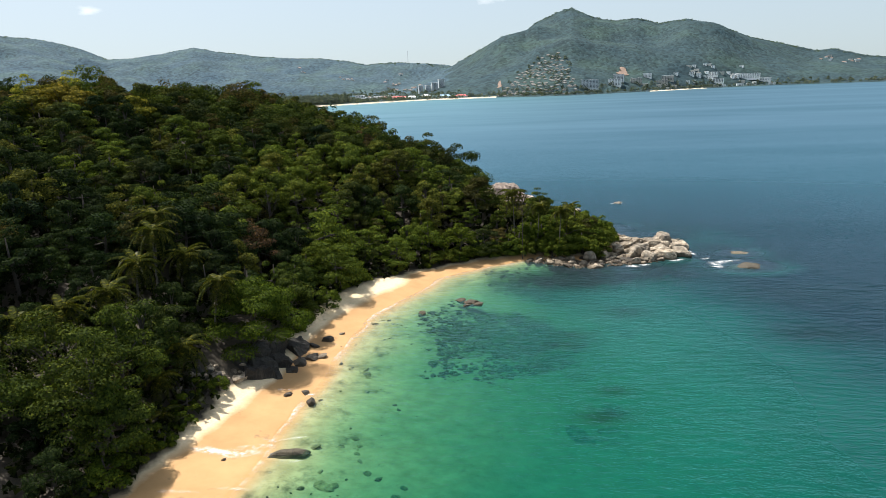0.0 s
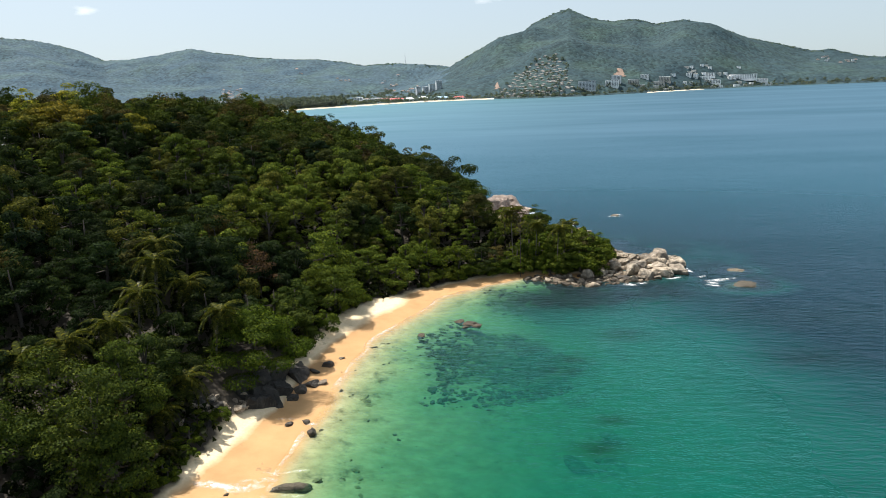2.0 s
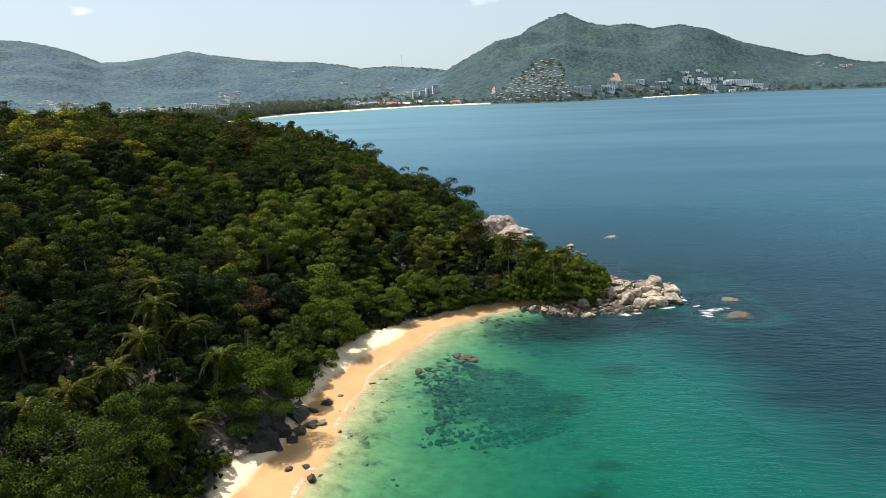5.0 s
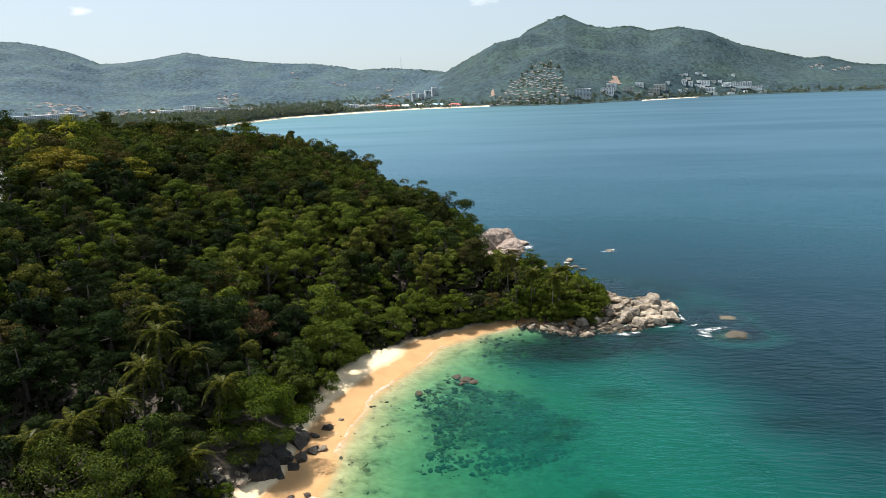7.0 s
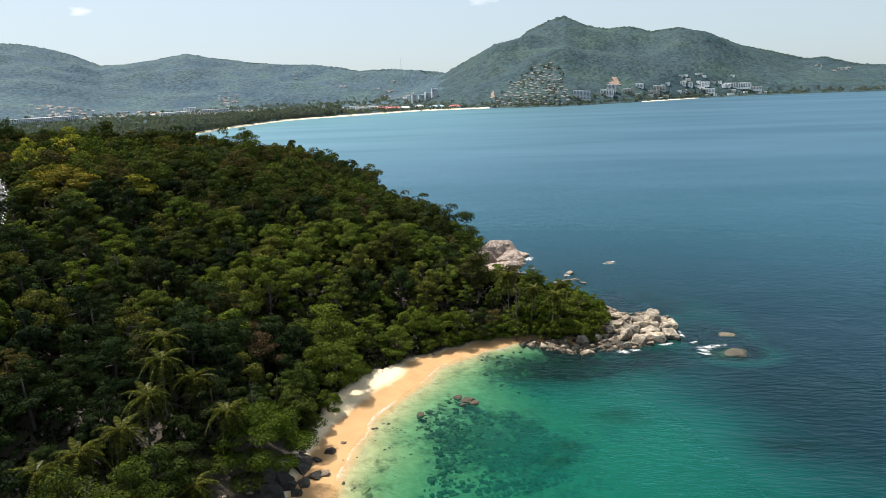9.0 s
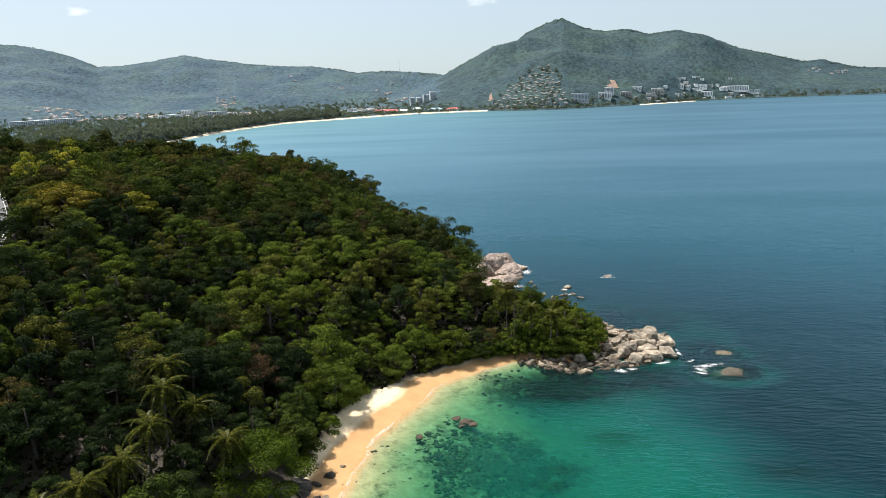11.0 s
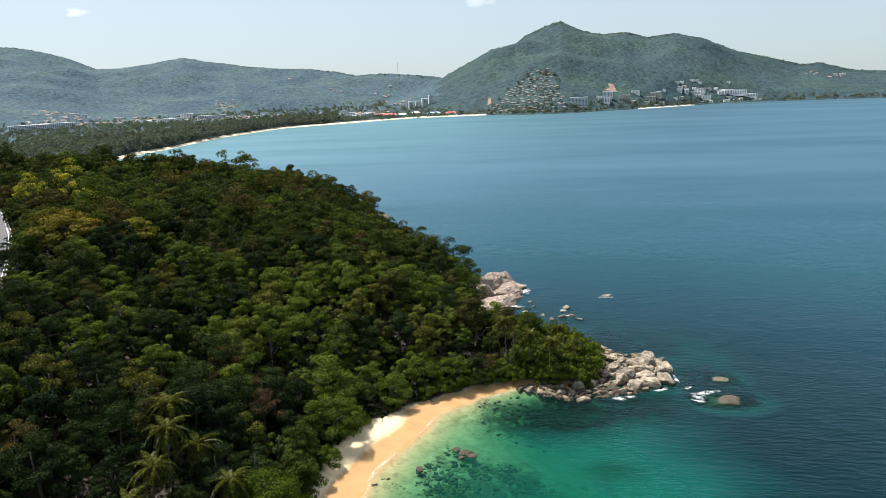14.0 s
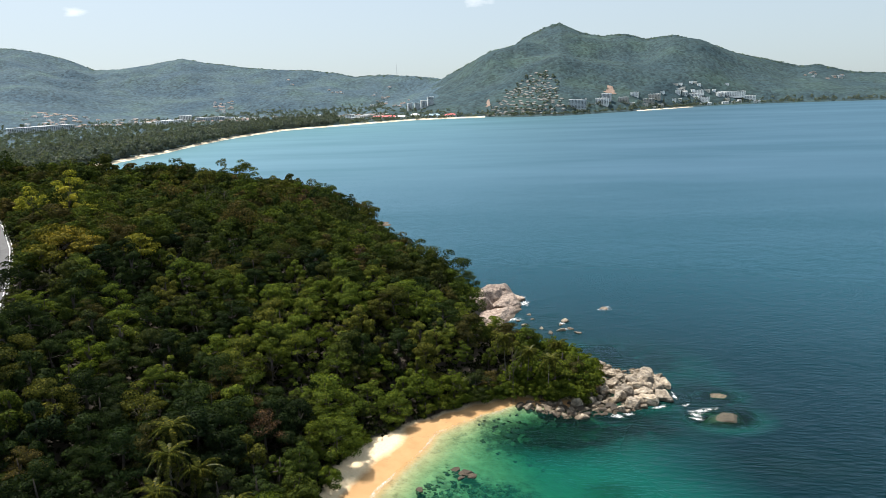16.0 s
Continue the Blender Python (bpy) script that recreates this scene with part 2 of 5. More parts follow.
def leaf_material(name, stops, through_leaf=0.13, gloss=0.6, sheen=0.004, fleck=1.0):
    """Leaves: each tree has its own green, each spray a little of its own."""
    m, n, l, p = material(name)
    info, geo, att = n.new("ShaderNodeObjectInfo"), n.new("ShaderNodeNewGeometry"), n.new("ShaderNodeAttribute")
    att.attribute_name = "tint"
    own = maths(n, l, "FRACT", maths(n, l, "ADD", info.outputs["Random"], att.outputs["Fac"]))
    col = ramp(n, l, own, [(at, (r * 1.0, g * 0.82, b * 0.85)) for at, (r, g, b) in stops])
    speck = ramp(n, l, geo.outputs["Random Per Island"], [(0.0, (0.42, 0.48, 0.5)), (0.5, (0.95, 0.97, 1.0)), (0.85, (1.5, 1.4, 1.0)), (1.0, (2.3, 1.9, 1.1))])
    col = mix(n, l, fleck, col, speck, "MULTIPLY")
    n.remove(p)
    face = n.new("ShaderNodeBsdfDiffuse")
    l.new(col, face.inputs[0])
    shine = n.new("ShaderNodeBsdfGlossy")
    shine.inputs["Roughness"].default_value = gloss
    p = n.new("ShaderNodeMixShader")
    p.inputs[0].default_value = sheen
    l.new(face.outputs[0], p.inputs[1])
    l.new(shine.outputs[0], p.inputs[2])
    t = n.new("ShaderNodeBsdfTranslucent")
    l.new(mix(n, l, 1.0, col, (1.25, 1.35, 0.5), "MULTIPLY"), t.inputs[0])
    x = n.new("ShaderNodeMixShader")
    x.inputs[0].default_value = through_leaf
    l.new(p.outputs[0], x.inputs[1])
    l.new(t.outputs[0], x.inputs[2])
    l.new(x.outputs[0], n["Material Output"].inputs[0])
    return m


GREENS = [(0.0, (0.009, 0.020, 0.006)), (0.12, (0.040, 0.068, 0.010)), (0.26, (0.013, 0.030, 0.010)), (0.40, (0.058, 0.097, 0.013)),
          (0.52, (0.008, 0.021, 0.009)), (0.66, (0.064, 0.082, 0.015)), (0.78, (0.016, 0.034, 0.010)), (0.89, (0.058, 0.058, 0.019)), (1.0, (0.009, 0.020, 0.006))]
leaf_green = leaf_material("broad_leaf", GREENS)
leaf_shrub = leaf_material("shrub_leaf", [(0.0, (0.039, 0.073, 0.009)), (0.5, (0.056, 0.095, 0.010)), (1.0, (0.046, 0.071, 0.010))])
# bright and dark leaf tones that paint lit and shaded parts of the wood
leaf_lit = leaf_material("lit_leaf", [(0.0, (0.050, 0.089, 0.013)), (0.5, (0.072, 0.120, 0.017)), (1.0, (0.077, 0.101, 0.019))])
leaf_shaded = leaf_material("shaded_leaf", [(0.0, (0.008, 0.018, 0.006)), (0.5, (0.018, 0.036, 0.010)), (1.0, (0.011, 0.024, 0.008))])
# near-black leaves paint the shade of the gaps between crowns
leaf_under_shade = leaf_material("shaded_undergrowth_leaf", [(0.0, (0.005, 0.009, 0.003)), (0.5, (0.011, 0.020, 0.004)), (1.0, (0.007, 0.012, 0.003))])
leaf_flower = leaf_material("flowering_leaf", [(0.0, (0.22, 0.27, 0.034)), (0.5, (0.18, 0.225, 0.030)), (1.0, (0.26, 0.29, 0.042))])
leaf_almond = leaf_material("almond_leaf", [(0.0, (0.034, 0.066, 0.008)), (0.5, (0.046, 0.082, 0.009)), (1.0, (0.040, 0.066, 0.009))])
leaf_yellow = leaf_material("yellow_leaf", [(0.0, (0.107, 0.129, 0.017)), (0.5, (0.076, 0.090, 0.015)), (1.0, (0.127, 0.129, 0.022))])
leaf_brown = leaf_material("dry_leaf", [(0.0, (0.066, 0.050, 0.030)), (0.5, (0.050, 0.046, 0.023)), (1.0, (0.079, 0.056, 0.033))], 0.15, 0.7)
leaf_palm = leaf_material("palm_leaf", [(0.0, (0.046, 0.064, 0.012)), (0.5, (0.060, 0.076, 0.015)), (1.0, (0.038, 0.056, 0.011))], 0.2, 0.4, 0.006)
# far trees: aerial haze is painted in as pale blue-grey leaf colour
leaf_casuarina_hazy = leaf_material("hazy_casuarina_leaf", [(0.0, (0.082, 0.122, 0.115)), (0.5, (0.108, 0.150, 0.132)), (1.0, (0.075, 0.115, 0.105))], 0.25, 0.7, fleck=0.5)
leaf_far_hazy = leaf_material("hazy_far_leaf", [(0.0, (0.095, 0.145, 0.125)), (0.5, (0.130, 0.180, 0.145)), (1.0, (0.090, 0.138, 0.118))], 0.25, 0.7, fleck=0.4)
leaf_dense = leaf_material("dense_leaf", [(0.0, (0.029, 0.054, 0.010)), (0.5, (0.046, 0.078, 0.012)), (1.0, (0.036, 0.060, 0.011))])
# haze tint again, lifted to match the hills below the skyline
leaf_ridge_hazy = leaf_material("hazy_ridge_leaf", [(0.0, (0.105, 0.170, 0.180)), (0.5, (0.125, 0.200, 0.205)), (1.0, (0.110, 0.178, 0.185))], 0.4, 0.7, fleck=0.3)


def bark_material(name, a, b):
    m, n, l, p = material(name)
    l.new(ramp(n, l, noise_node(n, l, 0.35, 5), [(0.3, a), (0.7, b)]), p.inputs["Base Color"])
    p.inputs["Roughness"].default_value = 0.9
    relief(n, l, p, noise_node(n, l, 0.12, 4), 0.6, 0.05)
    return m


bark = bark_material("bark", (0.026, 0.020, 0.016), (0.062, 0.051, 0.041))
bark_pale = bark_material("pale_bark", (0.06, 0.052, 0.042), (0.13, 0.115, 0.095))


def ground_material():
    """Dry sand, wet sand below the run of the waves, leaf litter and soil under the trees."""
    m, n, l, p = material("sand_and_soil")
    z = height_of(n, l)
    grain = noise_node(n, l, 0.5, 6, 0.7)
    broad = noise_node(n, l, 6.0, 4)
    dry = ramp(n, l, grain, [(0.25, (0.62, 0.47, 0.28)), (0.75, (0.74, 0.60, 0.41))])
    wet = ramp(n, l, broad, [(0.3, (0.37, 0.205, 0.082)), (0.7, (0.45, 0.265, 0.115))])
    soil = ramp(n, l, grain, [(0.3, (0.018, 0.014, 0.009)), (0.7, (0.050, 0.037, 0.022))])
    edge = maths(n, l, "ADD", z, maths(n, l, "MULTIPLY", maths(n, l, "SUBTRACT", broad, 0.5), 0.55))
    fac_dry = n.new("ShaderNodeMapRange")
    fac_dry.inputs[1].default_value, fac_dry.inputs[2].default_value = 0.72, 1.05
    l.new(edge, fac_dry.inputs[0])
    sand = mix(n, l, fac_dry.outputs[0], wet, dry)
    under = n.new("ShaderNodeMapRange")
    under.inputs[1].default_value, under.inputs[2].default_value = -0.35, -0.05
    l.new(z, under.inputs[0])
    # streaks in the bed's colour: ripple marks, with caustic light painted in
    caustic_bars = n.new("ShaderNodeMapping")
    caustic_bars.inputs["Rotation"].default_value, caustic_bars.inputs["Scale"].default_value = (0, 0, 0.9), (0.75, 1.0, 1.0)
    spot = n.new("ShaderNodeNewGeometry")
    l.new(spot.outputs["Position"], caustic_bars.inputs[0])
    bottom = ramp(n, l, noise_node(n, l, 2.2, 5, 0.65, caustic_bars.outputs[0]), [(0.30, (0.25, 0.21, 0.125)), (0.5, (0.34, 0.29, 0.185)), (0.68, (0.42, 0.36, 0.235))])
    sand = mix(n, l, under.outputs[0], bottom, sand)
    weed = n.new("ShaderNodeAttribute")
    weed.attribute_name = "weed"
    uneven = maths(n, l, "ADD", maths(n, l, "MULTIPLY", maths(n, l, "SUBTRACT", noise_node(n, l, 5.5, 3, 0.5), 0.5), 1.7), maths(n, l, "MULTIPLY", maths(n, l, "SUBTRACT", noise_node(n, l, 1.5, 5, 0.7), 0.5), 2.0))
    tuft = ramp(n, l, maths(n, l, "ADD", weed.outputs["Fac"], uneven), [(0.30, (0, 0, 0)), (0.95, (0.9, 0.9, 0.9))])
    growth = ramp(n, l, noise_node(n, l, 0.9, 4, 0.6), [(0.35, (0.022, 0.027, 0.015)), (0.55, (0.062, 0.062, 0.036)), (0.75, (0.15, 0.125, 0.075))])
    # the strongest beds go near-black, for weed and for mirrored dark trees
    growth = mix(n, l, ramp(n, l, maths(n, l, "MULTIPLY", weed.outputs["Fac"], 0.5), [(0.47, (0, 0, 0)), (0.75, (1, 1, 1))]), growth, (0.010, 0.013, 0.008))
    sand = mix(n, l, tuft, sand, growth)
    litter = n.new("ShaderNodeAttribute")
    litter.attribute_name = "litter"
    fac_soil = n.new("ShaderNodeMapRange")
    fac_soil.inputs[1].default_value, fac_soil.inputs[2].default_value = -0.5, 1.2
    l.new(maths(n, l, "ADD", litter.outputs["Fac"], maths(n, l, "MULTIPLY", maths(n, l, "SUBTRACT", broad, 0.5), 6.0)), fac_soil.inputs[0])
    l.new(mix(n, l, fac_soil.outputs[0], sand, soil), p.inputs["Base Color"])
    p.inputs["Roughness"].default_value = 0.85
    relief(n, l, p, noise_node(n, l, 0.9, 5, 0.65), 0.5, 0.12)
    return m


def rock_material(name, stops, tide=0.7, crack=3.2):
    """Granite: grain, blotches and streaks, with the dark weed line that the tide leaves."""
    m, n, l, p = material(name)
    tc = n.new("ShaderNodeTexCoord")
    info = n.new("ShaderNodeObjectInfo")
    col = ramp(n, l, noise_node(n, l, 1.6, 6, 0.65), stops)
    if tide < -5:
        isle = n.new("ShaderNodeNewGeometry")
        col = mix(n, l, 1.0, col, ramp(n, l, isle.outputs["Random Per Island"], [(0.0, (0.28, 0.29, 0.30)), (0.45, (0.9, 0.9, 0.9)), (0.8, (1.5, 1.5, 1.45)), (1.0, (2.3, 2.2, 2.0))]), "MULTIPLY")
    own = ramp(n, l, info.outputs["Random"], [(0.0, (0.50, 0.49, 0.48)), (0.35, (0.85, 0.84, 0.83)), (0.7, (1.0, 0.98, 0.95)), (1.0, (1.20, 1.16, 1.10))])
    col = mix(n, l, 1.0, col, own, "MULTIPLY")
    stretch = n.new("ShaderNodeMapping")
    stretch.inputs["Scale"].default_value = (1.0, 1.0, 0.18)
    g = n.new("ShaderNodeNewGeometry")
    l.new(g.outputs["Position"], stretch.inputs[0])
    streak = noise_node(n, l, 0.7, 4, 0.6, stretch.outputs[0])
    col = mix(n, l, ramp(n, l, streak, [(0.50, (0, 0, 0)), (0.72, (0.65, 0.65, 0.65))]), col, (0.10, 0.085, 0.07))
    joint = maths(n, l, "ABSOLUTE", maths(n, l, "SUBTRACT", noise_node(n, l, crack, 2, 0.4), 0.5))
    col = mix(n, l, ramp(n, l, joint, [(0.0, (0.8, 0.8, 0.8)), (0.016, (0, 0, 0))]), col, (0.05, 0.042, 0.035))
    band = n.new("ShaderNodeMapRange")
    band.inputs[1].default_value, band.inputs[2].default_value = tide + 0.4, tide - 0.5
    l.new(maths(n, l, "ADD", height_of(n, l), maths(n, l, "MULTIPLY", maths(n, l, "SUBTRACT", noise_node(n, l, 2.0, 3), 0.5), 1.4)), band.inputs[0])
    col = mix(n, l, maths(n, l, "MULTIPLY", band.outputs[0], 0.8), col, (0.085, 0.06, 0.035))
    l.new(col, p.inputs["Base Color"])
    p.inputs["Roughness"].default_value = 0.8
    relief(n, l, p, noise_node(n, l, 1.3, 8, 0.75), 1.0, 0.9)
    return m


granite = rock_material("granite", [(0.28, (0.085, 0.066, 0.046)), (0.5, (0.34, 0.28, 0.21)), (0.70, (0.62, 0.54, 0.44))])
# dark stone, blackened further to paint the shade under the spreading tree
granite_shade_dark = rock_material("shade_dark_granite", [(0.25, (0.016, 0.015, 0.014)), (0.5, (0.033, 0.030, 0.027)), (0.75, (0.060, 0.053, 0.048))])
granite_pink = rock_material("pink_granite", [(0.28, (0.15, 0.105, 0.082)), (0.5, (0.37, 0.285, 0.235)), (0.70, (0.58, 0.475, 0.40))], 1.2, 2.2)
reef_rock = rock_material("weedy_rock", [(0.25, (0.050, 0.048, 0.030)), (0.5, (0.14, 0.125, 0.080)), (0.75, (0.28, 0.24, 0.16))], -9)
washed_rock = rock_material("wave_washed_rock", [(0.25, (0.075, 0.060, 0.037)), (0.5, (0.15, 0.124, 0.08)), (0.75, (0.24, 0.20, 0.135))], -4)


def water_material():
    """Sea water: clear over the shallows, its own green and blue body where it is deep, and the gloss of its ripples."""
    m, n, l, p = material("sea_water")
    n.remove(p)
    depth, bay = n.new("ShaderNodeAttribute"), n.new("ShaderNodeAttribute")
    depth.attribute_name, bay.attribute_name = "depth", "bay"
    patch = noise_node(n, l, 38, 4, 0.55)
    mottle = maths(n, l, "ADD", 0.55, maths(n, l, "MULTIPLY", noise_node(n, l, 5.0, 4, 0.6), 0.9))
    murk = maths(n, l, "SUBTRACT", 1.0, maths(n, l, "POWER", 2.718, maths(n, l, "MULTIPLY", maths(n, l, "MULTIPLY", maths(n, l, "MULTIPLY", depth.outputs["Fac"], maths(n, l, "ADD", depth.outputs["Fac"], 0.9)), mottle), -0.036)))
    far = ramp(n, l, maths(n, l, "ADD", maths(n, l, "MULTIPLY", depth.outputs["Fac"], 1 / 16.0), maths(n, l, "MULTIPLY", maths(n, l, "SUBTRACT", patch, 0.5), 0.25)),
               [(0.0, (0.010, 0.116, 0.089)), (0.10, (0.007, 0.106, 0.082)), (0.30, (0.005, 0.090, 0.071)), (0.55, (0.002, 0.034, 0.034)), (0.85, (0.001, 0.012, 0.016))])
    # weed dims the body; off the point this also paints the trees' reflection
    dim = n.new("ShaderNodeAttribute")
    dim.attribute_name = "weed"
    shade = maths(n, l, "MULTIPLY", dim.outputs["Fac"], ramp(n, l, noise_node(n, l, 5.0, 6, 0.68), [(0.24, (0, 0, 0)), (0.50, (1, 1, 1))]), True)
    far = mix(n, l, shade, far, (0.002, 0.012, 0.011))
    away = n.new("ShaderNodeAttribute")
    away.attribute_name = "far_sheen"
    # far body colour is lifted, reflected sky painted in
    far = mix(n, l, away.outputs["Fac"], far, (0.006, 0.045, 0.062))
    col = mix(n, l, bay.outputs["Fac"], far, (0.026, 0.106, 0.096))
    body = n.new("ShaderNodeBsdfDiffuse")
    l.new(col, body.inputs[0])
    clear = n.new("ShaderNodeBsdfTransparent")
    l.new(ramp(n, l, maths(n, l, "MULTIPLY", depth.outputs["Fac"], 0.125), [(0.0, (0.99, 0.99, 0.97)), (0.06, (0.80, 0.90, 0.78)), (0.15, (0.50, 0.78, 0.64)), (0.24, (0.34, 0.68, 0.54)), (0.42, (0.15, 0.55, 0.43)), (1.0, (0.03, 0.45, 0.36))]), clear.inputs[0])
    water = n.new("ShaderNodeMixShader")
    l.new(murk, water.inputs[0])
    l.new(clear.outputs[0], water.inputs[1])
    l.new(body.outputs[0], water.inputs[2])
    gloss = n.new("ShaderNodeBsdfGlossy")
    ran = n.new("ShaderNodeMapping")
    ran.inputs["Rotation"].default_value, ran.inputs["Scale"].default_value = (0, 0, 0.5), (0.45, 1.3, 1.0)
    g = n.new("ShaderNodeNewGeometry")
    l.new(g.outputs["Position"], ran.inputs[0])
    wave = noise_node(n, l, 1.9, 4, 0.6, ran.outputs[0])
    swell = noise_node(n, l, 9.0, 3, 0.5)
    bump = n.new("ShaderNodeBump")
    bump.inputs["Strength"].default_value, bump.inputs["Distance"].default_value = 1.0, 0.55
    ripple_fade = n.new("ShaderNodeAttribute")
    ripple_fade.attribute_name = "chop"
    l.new(ripple_fade.outputs["Fac"], bump.inputs["Strength"])
    l.new(maths(n, l, "SUBTRACT", 0.34, maths(n, l, "MULTIPLY", ripple_fade.outputs["Fac"], 0.08)), gloss.inputs["Roughness"])
    chop = noise_node(n, l, 0.55, 3, 0.6)
    l.new(maths(n, l, "ADD", maths(n, l, "ADD", wave, maths(n, l, "MULTIPLY", chop, 0.45)), maths(n, l, "MULTIPLY", swell, 1.4)), bump.inputs["Height"])
    lanes = n.new("ShaderNodeMapping")
    lanes.inputs["Rotation"].default_value, lanes.inputs["Scale"].default_value = (0, 0, 0.12), (0.22, 1.0, 1.0)
    l.new(g.outputs["Position"], lanes.inputs[0])
    breeze = ramp(n, l, noise_node(n, l, 110.0, 5, 0.6, lanes.outputs[0]), [(0.34, (0.84, 0.84, 0.84)), (0.5, (1, 1, 1)), (0.66, (1.12, 1.12, 1.12))])
    fresnel = n.new("ShaderNodeFresnel")
    fresnel.inputs[0].default_value = 1.33
    for node in (gloss, fresnel):
        l.new(bump.outputs[0], node.inputs["Normal"])
    x = n.new("ShaderNodeMixShader")
    # blue tint in the gloss paints the higher sky that tilted waves would mirror
    gloss.inputs[0].default_value = (0.54, 0.72, 0.90, 1)
    l.new(maths(n, l, "MULTIPLY", breeze, maths(n, l, "MINIMUM", maths(n, l, "MULTIPLY", maths(n, l, "SUBTRACT", fresnel.outputs[0], 0.06, True), 1.3), 0.34)), x.inputs[0])
    l.new(water.outputs[0], x.inputs[1])
    l.new(gloss.outputs[0], x.inputs[2])
    l.new(x.outputs[0], n["Material Output"].inputs[0])
    return m


def foam_material():
    m, n, l, p = material("sea_foam")
    p.inputs["Base Color"].default_value = (0.86, 0.88, 0.88, 1)
    p.inputs["Roughness"].default_value = 0.7
    hole = ramp(n, l, noise_node(n, l, 1.5, 8, 0.75), [(0.43, (0, 0, 0)), (0.70, (1, 1, 1))])
    att = n.new("ShaderNodeAttribute")
    att.attribute_name = "thick"
    l.new(maths(n, l, "MULTIPLY", hole, att.outputs["Fac"], True), p.inputs["Alpha"])
    return m


def hazy_hill_material(name, tone):
    """The far wooded hills: mixed greens with drier and paler stands, blue haze painted into the tone."""
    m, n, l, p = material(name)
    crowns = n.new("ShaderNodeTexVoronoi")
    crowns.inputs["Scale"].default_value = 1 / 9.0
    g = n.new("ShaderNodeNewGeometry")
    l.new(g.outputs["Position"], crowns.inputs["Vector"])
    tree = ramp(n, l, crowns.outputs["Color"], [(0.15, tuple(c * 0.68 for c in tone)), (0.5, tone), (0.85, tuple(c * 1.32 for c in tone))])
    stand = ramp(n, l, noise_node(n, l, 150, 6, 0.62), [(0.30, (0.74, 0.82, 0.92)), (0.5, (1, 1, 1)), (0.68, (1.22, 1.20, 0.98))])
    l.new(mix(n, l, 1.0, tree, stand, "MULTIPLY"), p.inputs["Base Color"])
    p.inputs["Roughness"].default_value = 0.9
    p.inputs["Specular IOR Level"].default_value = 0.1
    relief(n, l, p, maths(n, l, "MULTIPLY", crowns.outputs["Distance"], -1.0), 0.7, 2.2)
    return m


def plain(name, colour, rough=0.7, grain=0.0, size=1.0, metal=0.0):
    m, n, l, p = material(name)
    p.inputs["Roughness"].default_value, p.inputs["Metallic"].default_value = rough, metal
    if grain:
        lo, hi = tuple(c * (1 - grain) for c in colour), tuple(min(1, c * (1 + grain)) for c in colour)
        l.new(ramp(n, l, noise_node(n, l, size, 5), [(0.3, lo), (0.7, hi)]), p.inputs["Base Color"])
    else:
        p.inputs["Base Color"].default_value = (*colour, 1)
    return m


sand_soil, sea_water, sea_foam = ground_material(), water_material(), foam_material()
# both hill tones hold aerial haze as blue in the base colour
wooded, hazy_far = hazy_hill_material("wooded_hill", (0.033, 0.057, 0.063)), hazy_hill_material("far_hill_haze", (0.049, 0.080, 0.099))
beach_far = plain("pale_sand", (0.62, 0.52, 0.38), 0.9, 0.15, 8)


# ---- builders ----
def mesh_of(name, verts, faces, mats, smoothed=False, index=None):
    me = bpy.data.meshes.new(name)
    verts = np.asarray(verts, np.float32)
    if isinstance(faces, np.ndarray):
        k = faces.shape[1]
        me.vertices.add(len(verts))
        me.vertices.foreach_set("co", verts.ravel())
        me.loops.add(faces.size)
        me.loops.foreach_set("vertex_index", faces.astype(np.int32).ravel())
        me.polygons.add(len(faces))
        me.polygons.foreach_set("loop_start", np.arange(0, faces.size, k, dtype=np.int32))
        me.update(calc_edges=True)
    else:
        me.from_pydata(verts.tolist(), [], faces)
    for mat in mats if isinstance(mats, (list, tuple)) else [mats]:
        me.materials.append(mat)
    if smoothed:
        me.polygons.foreach_set("use_smooth", np.ones(len(me.polygons), bool))
    if index is not None:
        me.polygons.foreach_set("material_index", np.asarray(index, np.int32))
    return me


def attribute(me, name, values):
    a = me.attributes.new(name, "FLOAT", "POINT")
    a.data.foreach_set("value", np.asarray(values, np.float32))


def part(name, me, parent, label="", at=None):
    ob = new(name, me)
    ob.parent = parent
    if at is not None:
        ob.matrix_basis = at
    if label:
        ob["label"] = label
    return ob


def grid(xs, ys, height):
    gx, gy = np.meshgrid(xs, ys)
    gz = height(gx, gy)
    v = np.stack([gx.ravel(), gy.ravel(), gz.ravel()], 1)
    i = np.arange(len(xs) * len(ys)).reshape(len(ys), len(xs))
    f = np.stack([i[:-1, :-1].ravel(), i[:-1, 1:].ravel(), i[1:, 1:].ravel(), i[1:, :-1].ravel()], 1)
    return v, f


def axis(a, b, step, far_a, far_b, growth=1.18):
    mid = list(np.arange(a, b + step / 2, step))
    lo, hi, s, u = [], [], step, step
    x = a
    while x > far_a:
        s *= growth
        x = max(far_a, x - s)
        lo.append(x)
    x = b
    while x < far_b:
        u *= growth
        x = min(far_b, x + u)
        hi.append(x)
    return np.array(lo[::-1] + mid + hi)


# ---- ground, sea and far land ----
v, f = grid(axis(-250, 130, 2.0, -900, 4800, 1.3), axis(40, 420, 2.0, -4800, 4800, 1.3), lambda x, y: ground_height(x, y))
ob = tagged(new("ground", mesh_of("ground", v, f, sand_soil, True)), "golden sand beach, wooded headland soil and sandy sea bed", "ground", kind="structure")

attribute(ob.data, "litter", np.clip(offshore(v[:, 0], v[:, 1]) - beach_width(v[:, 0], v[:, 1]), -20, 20))

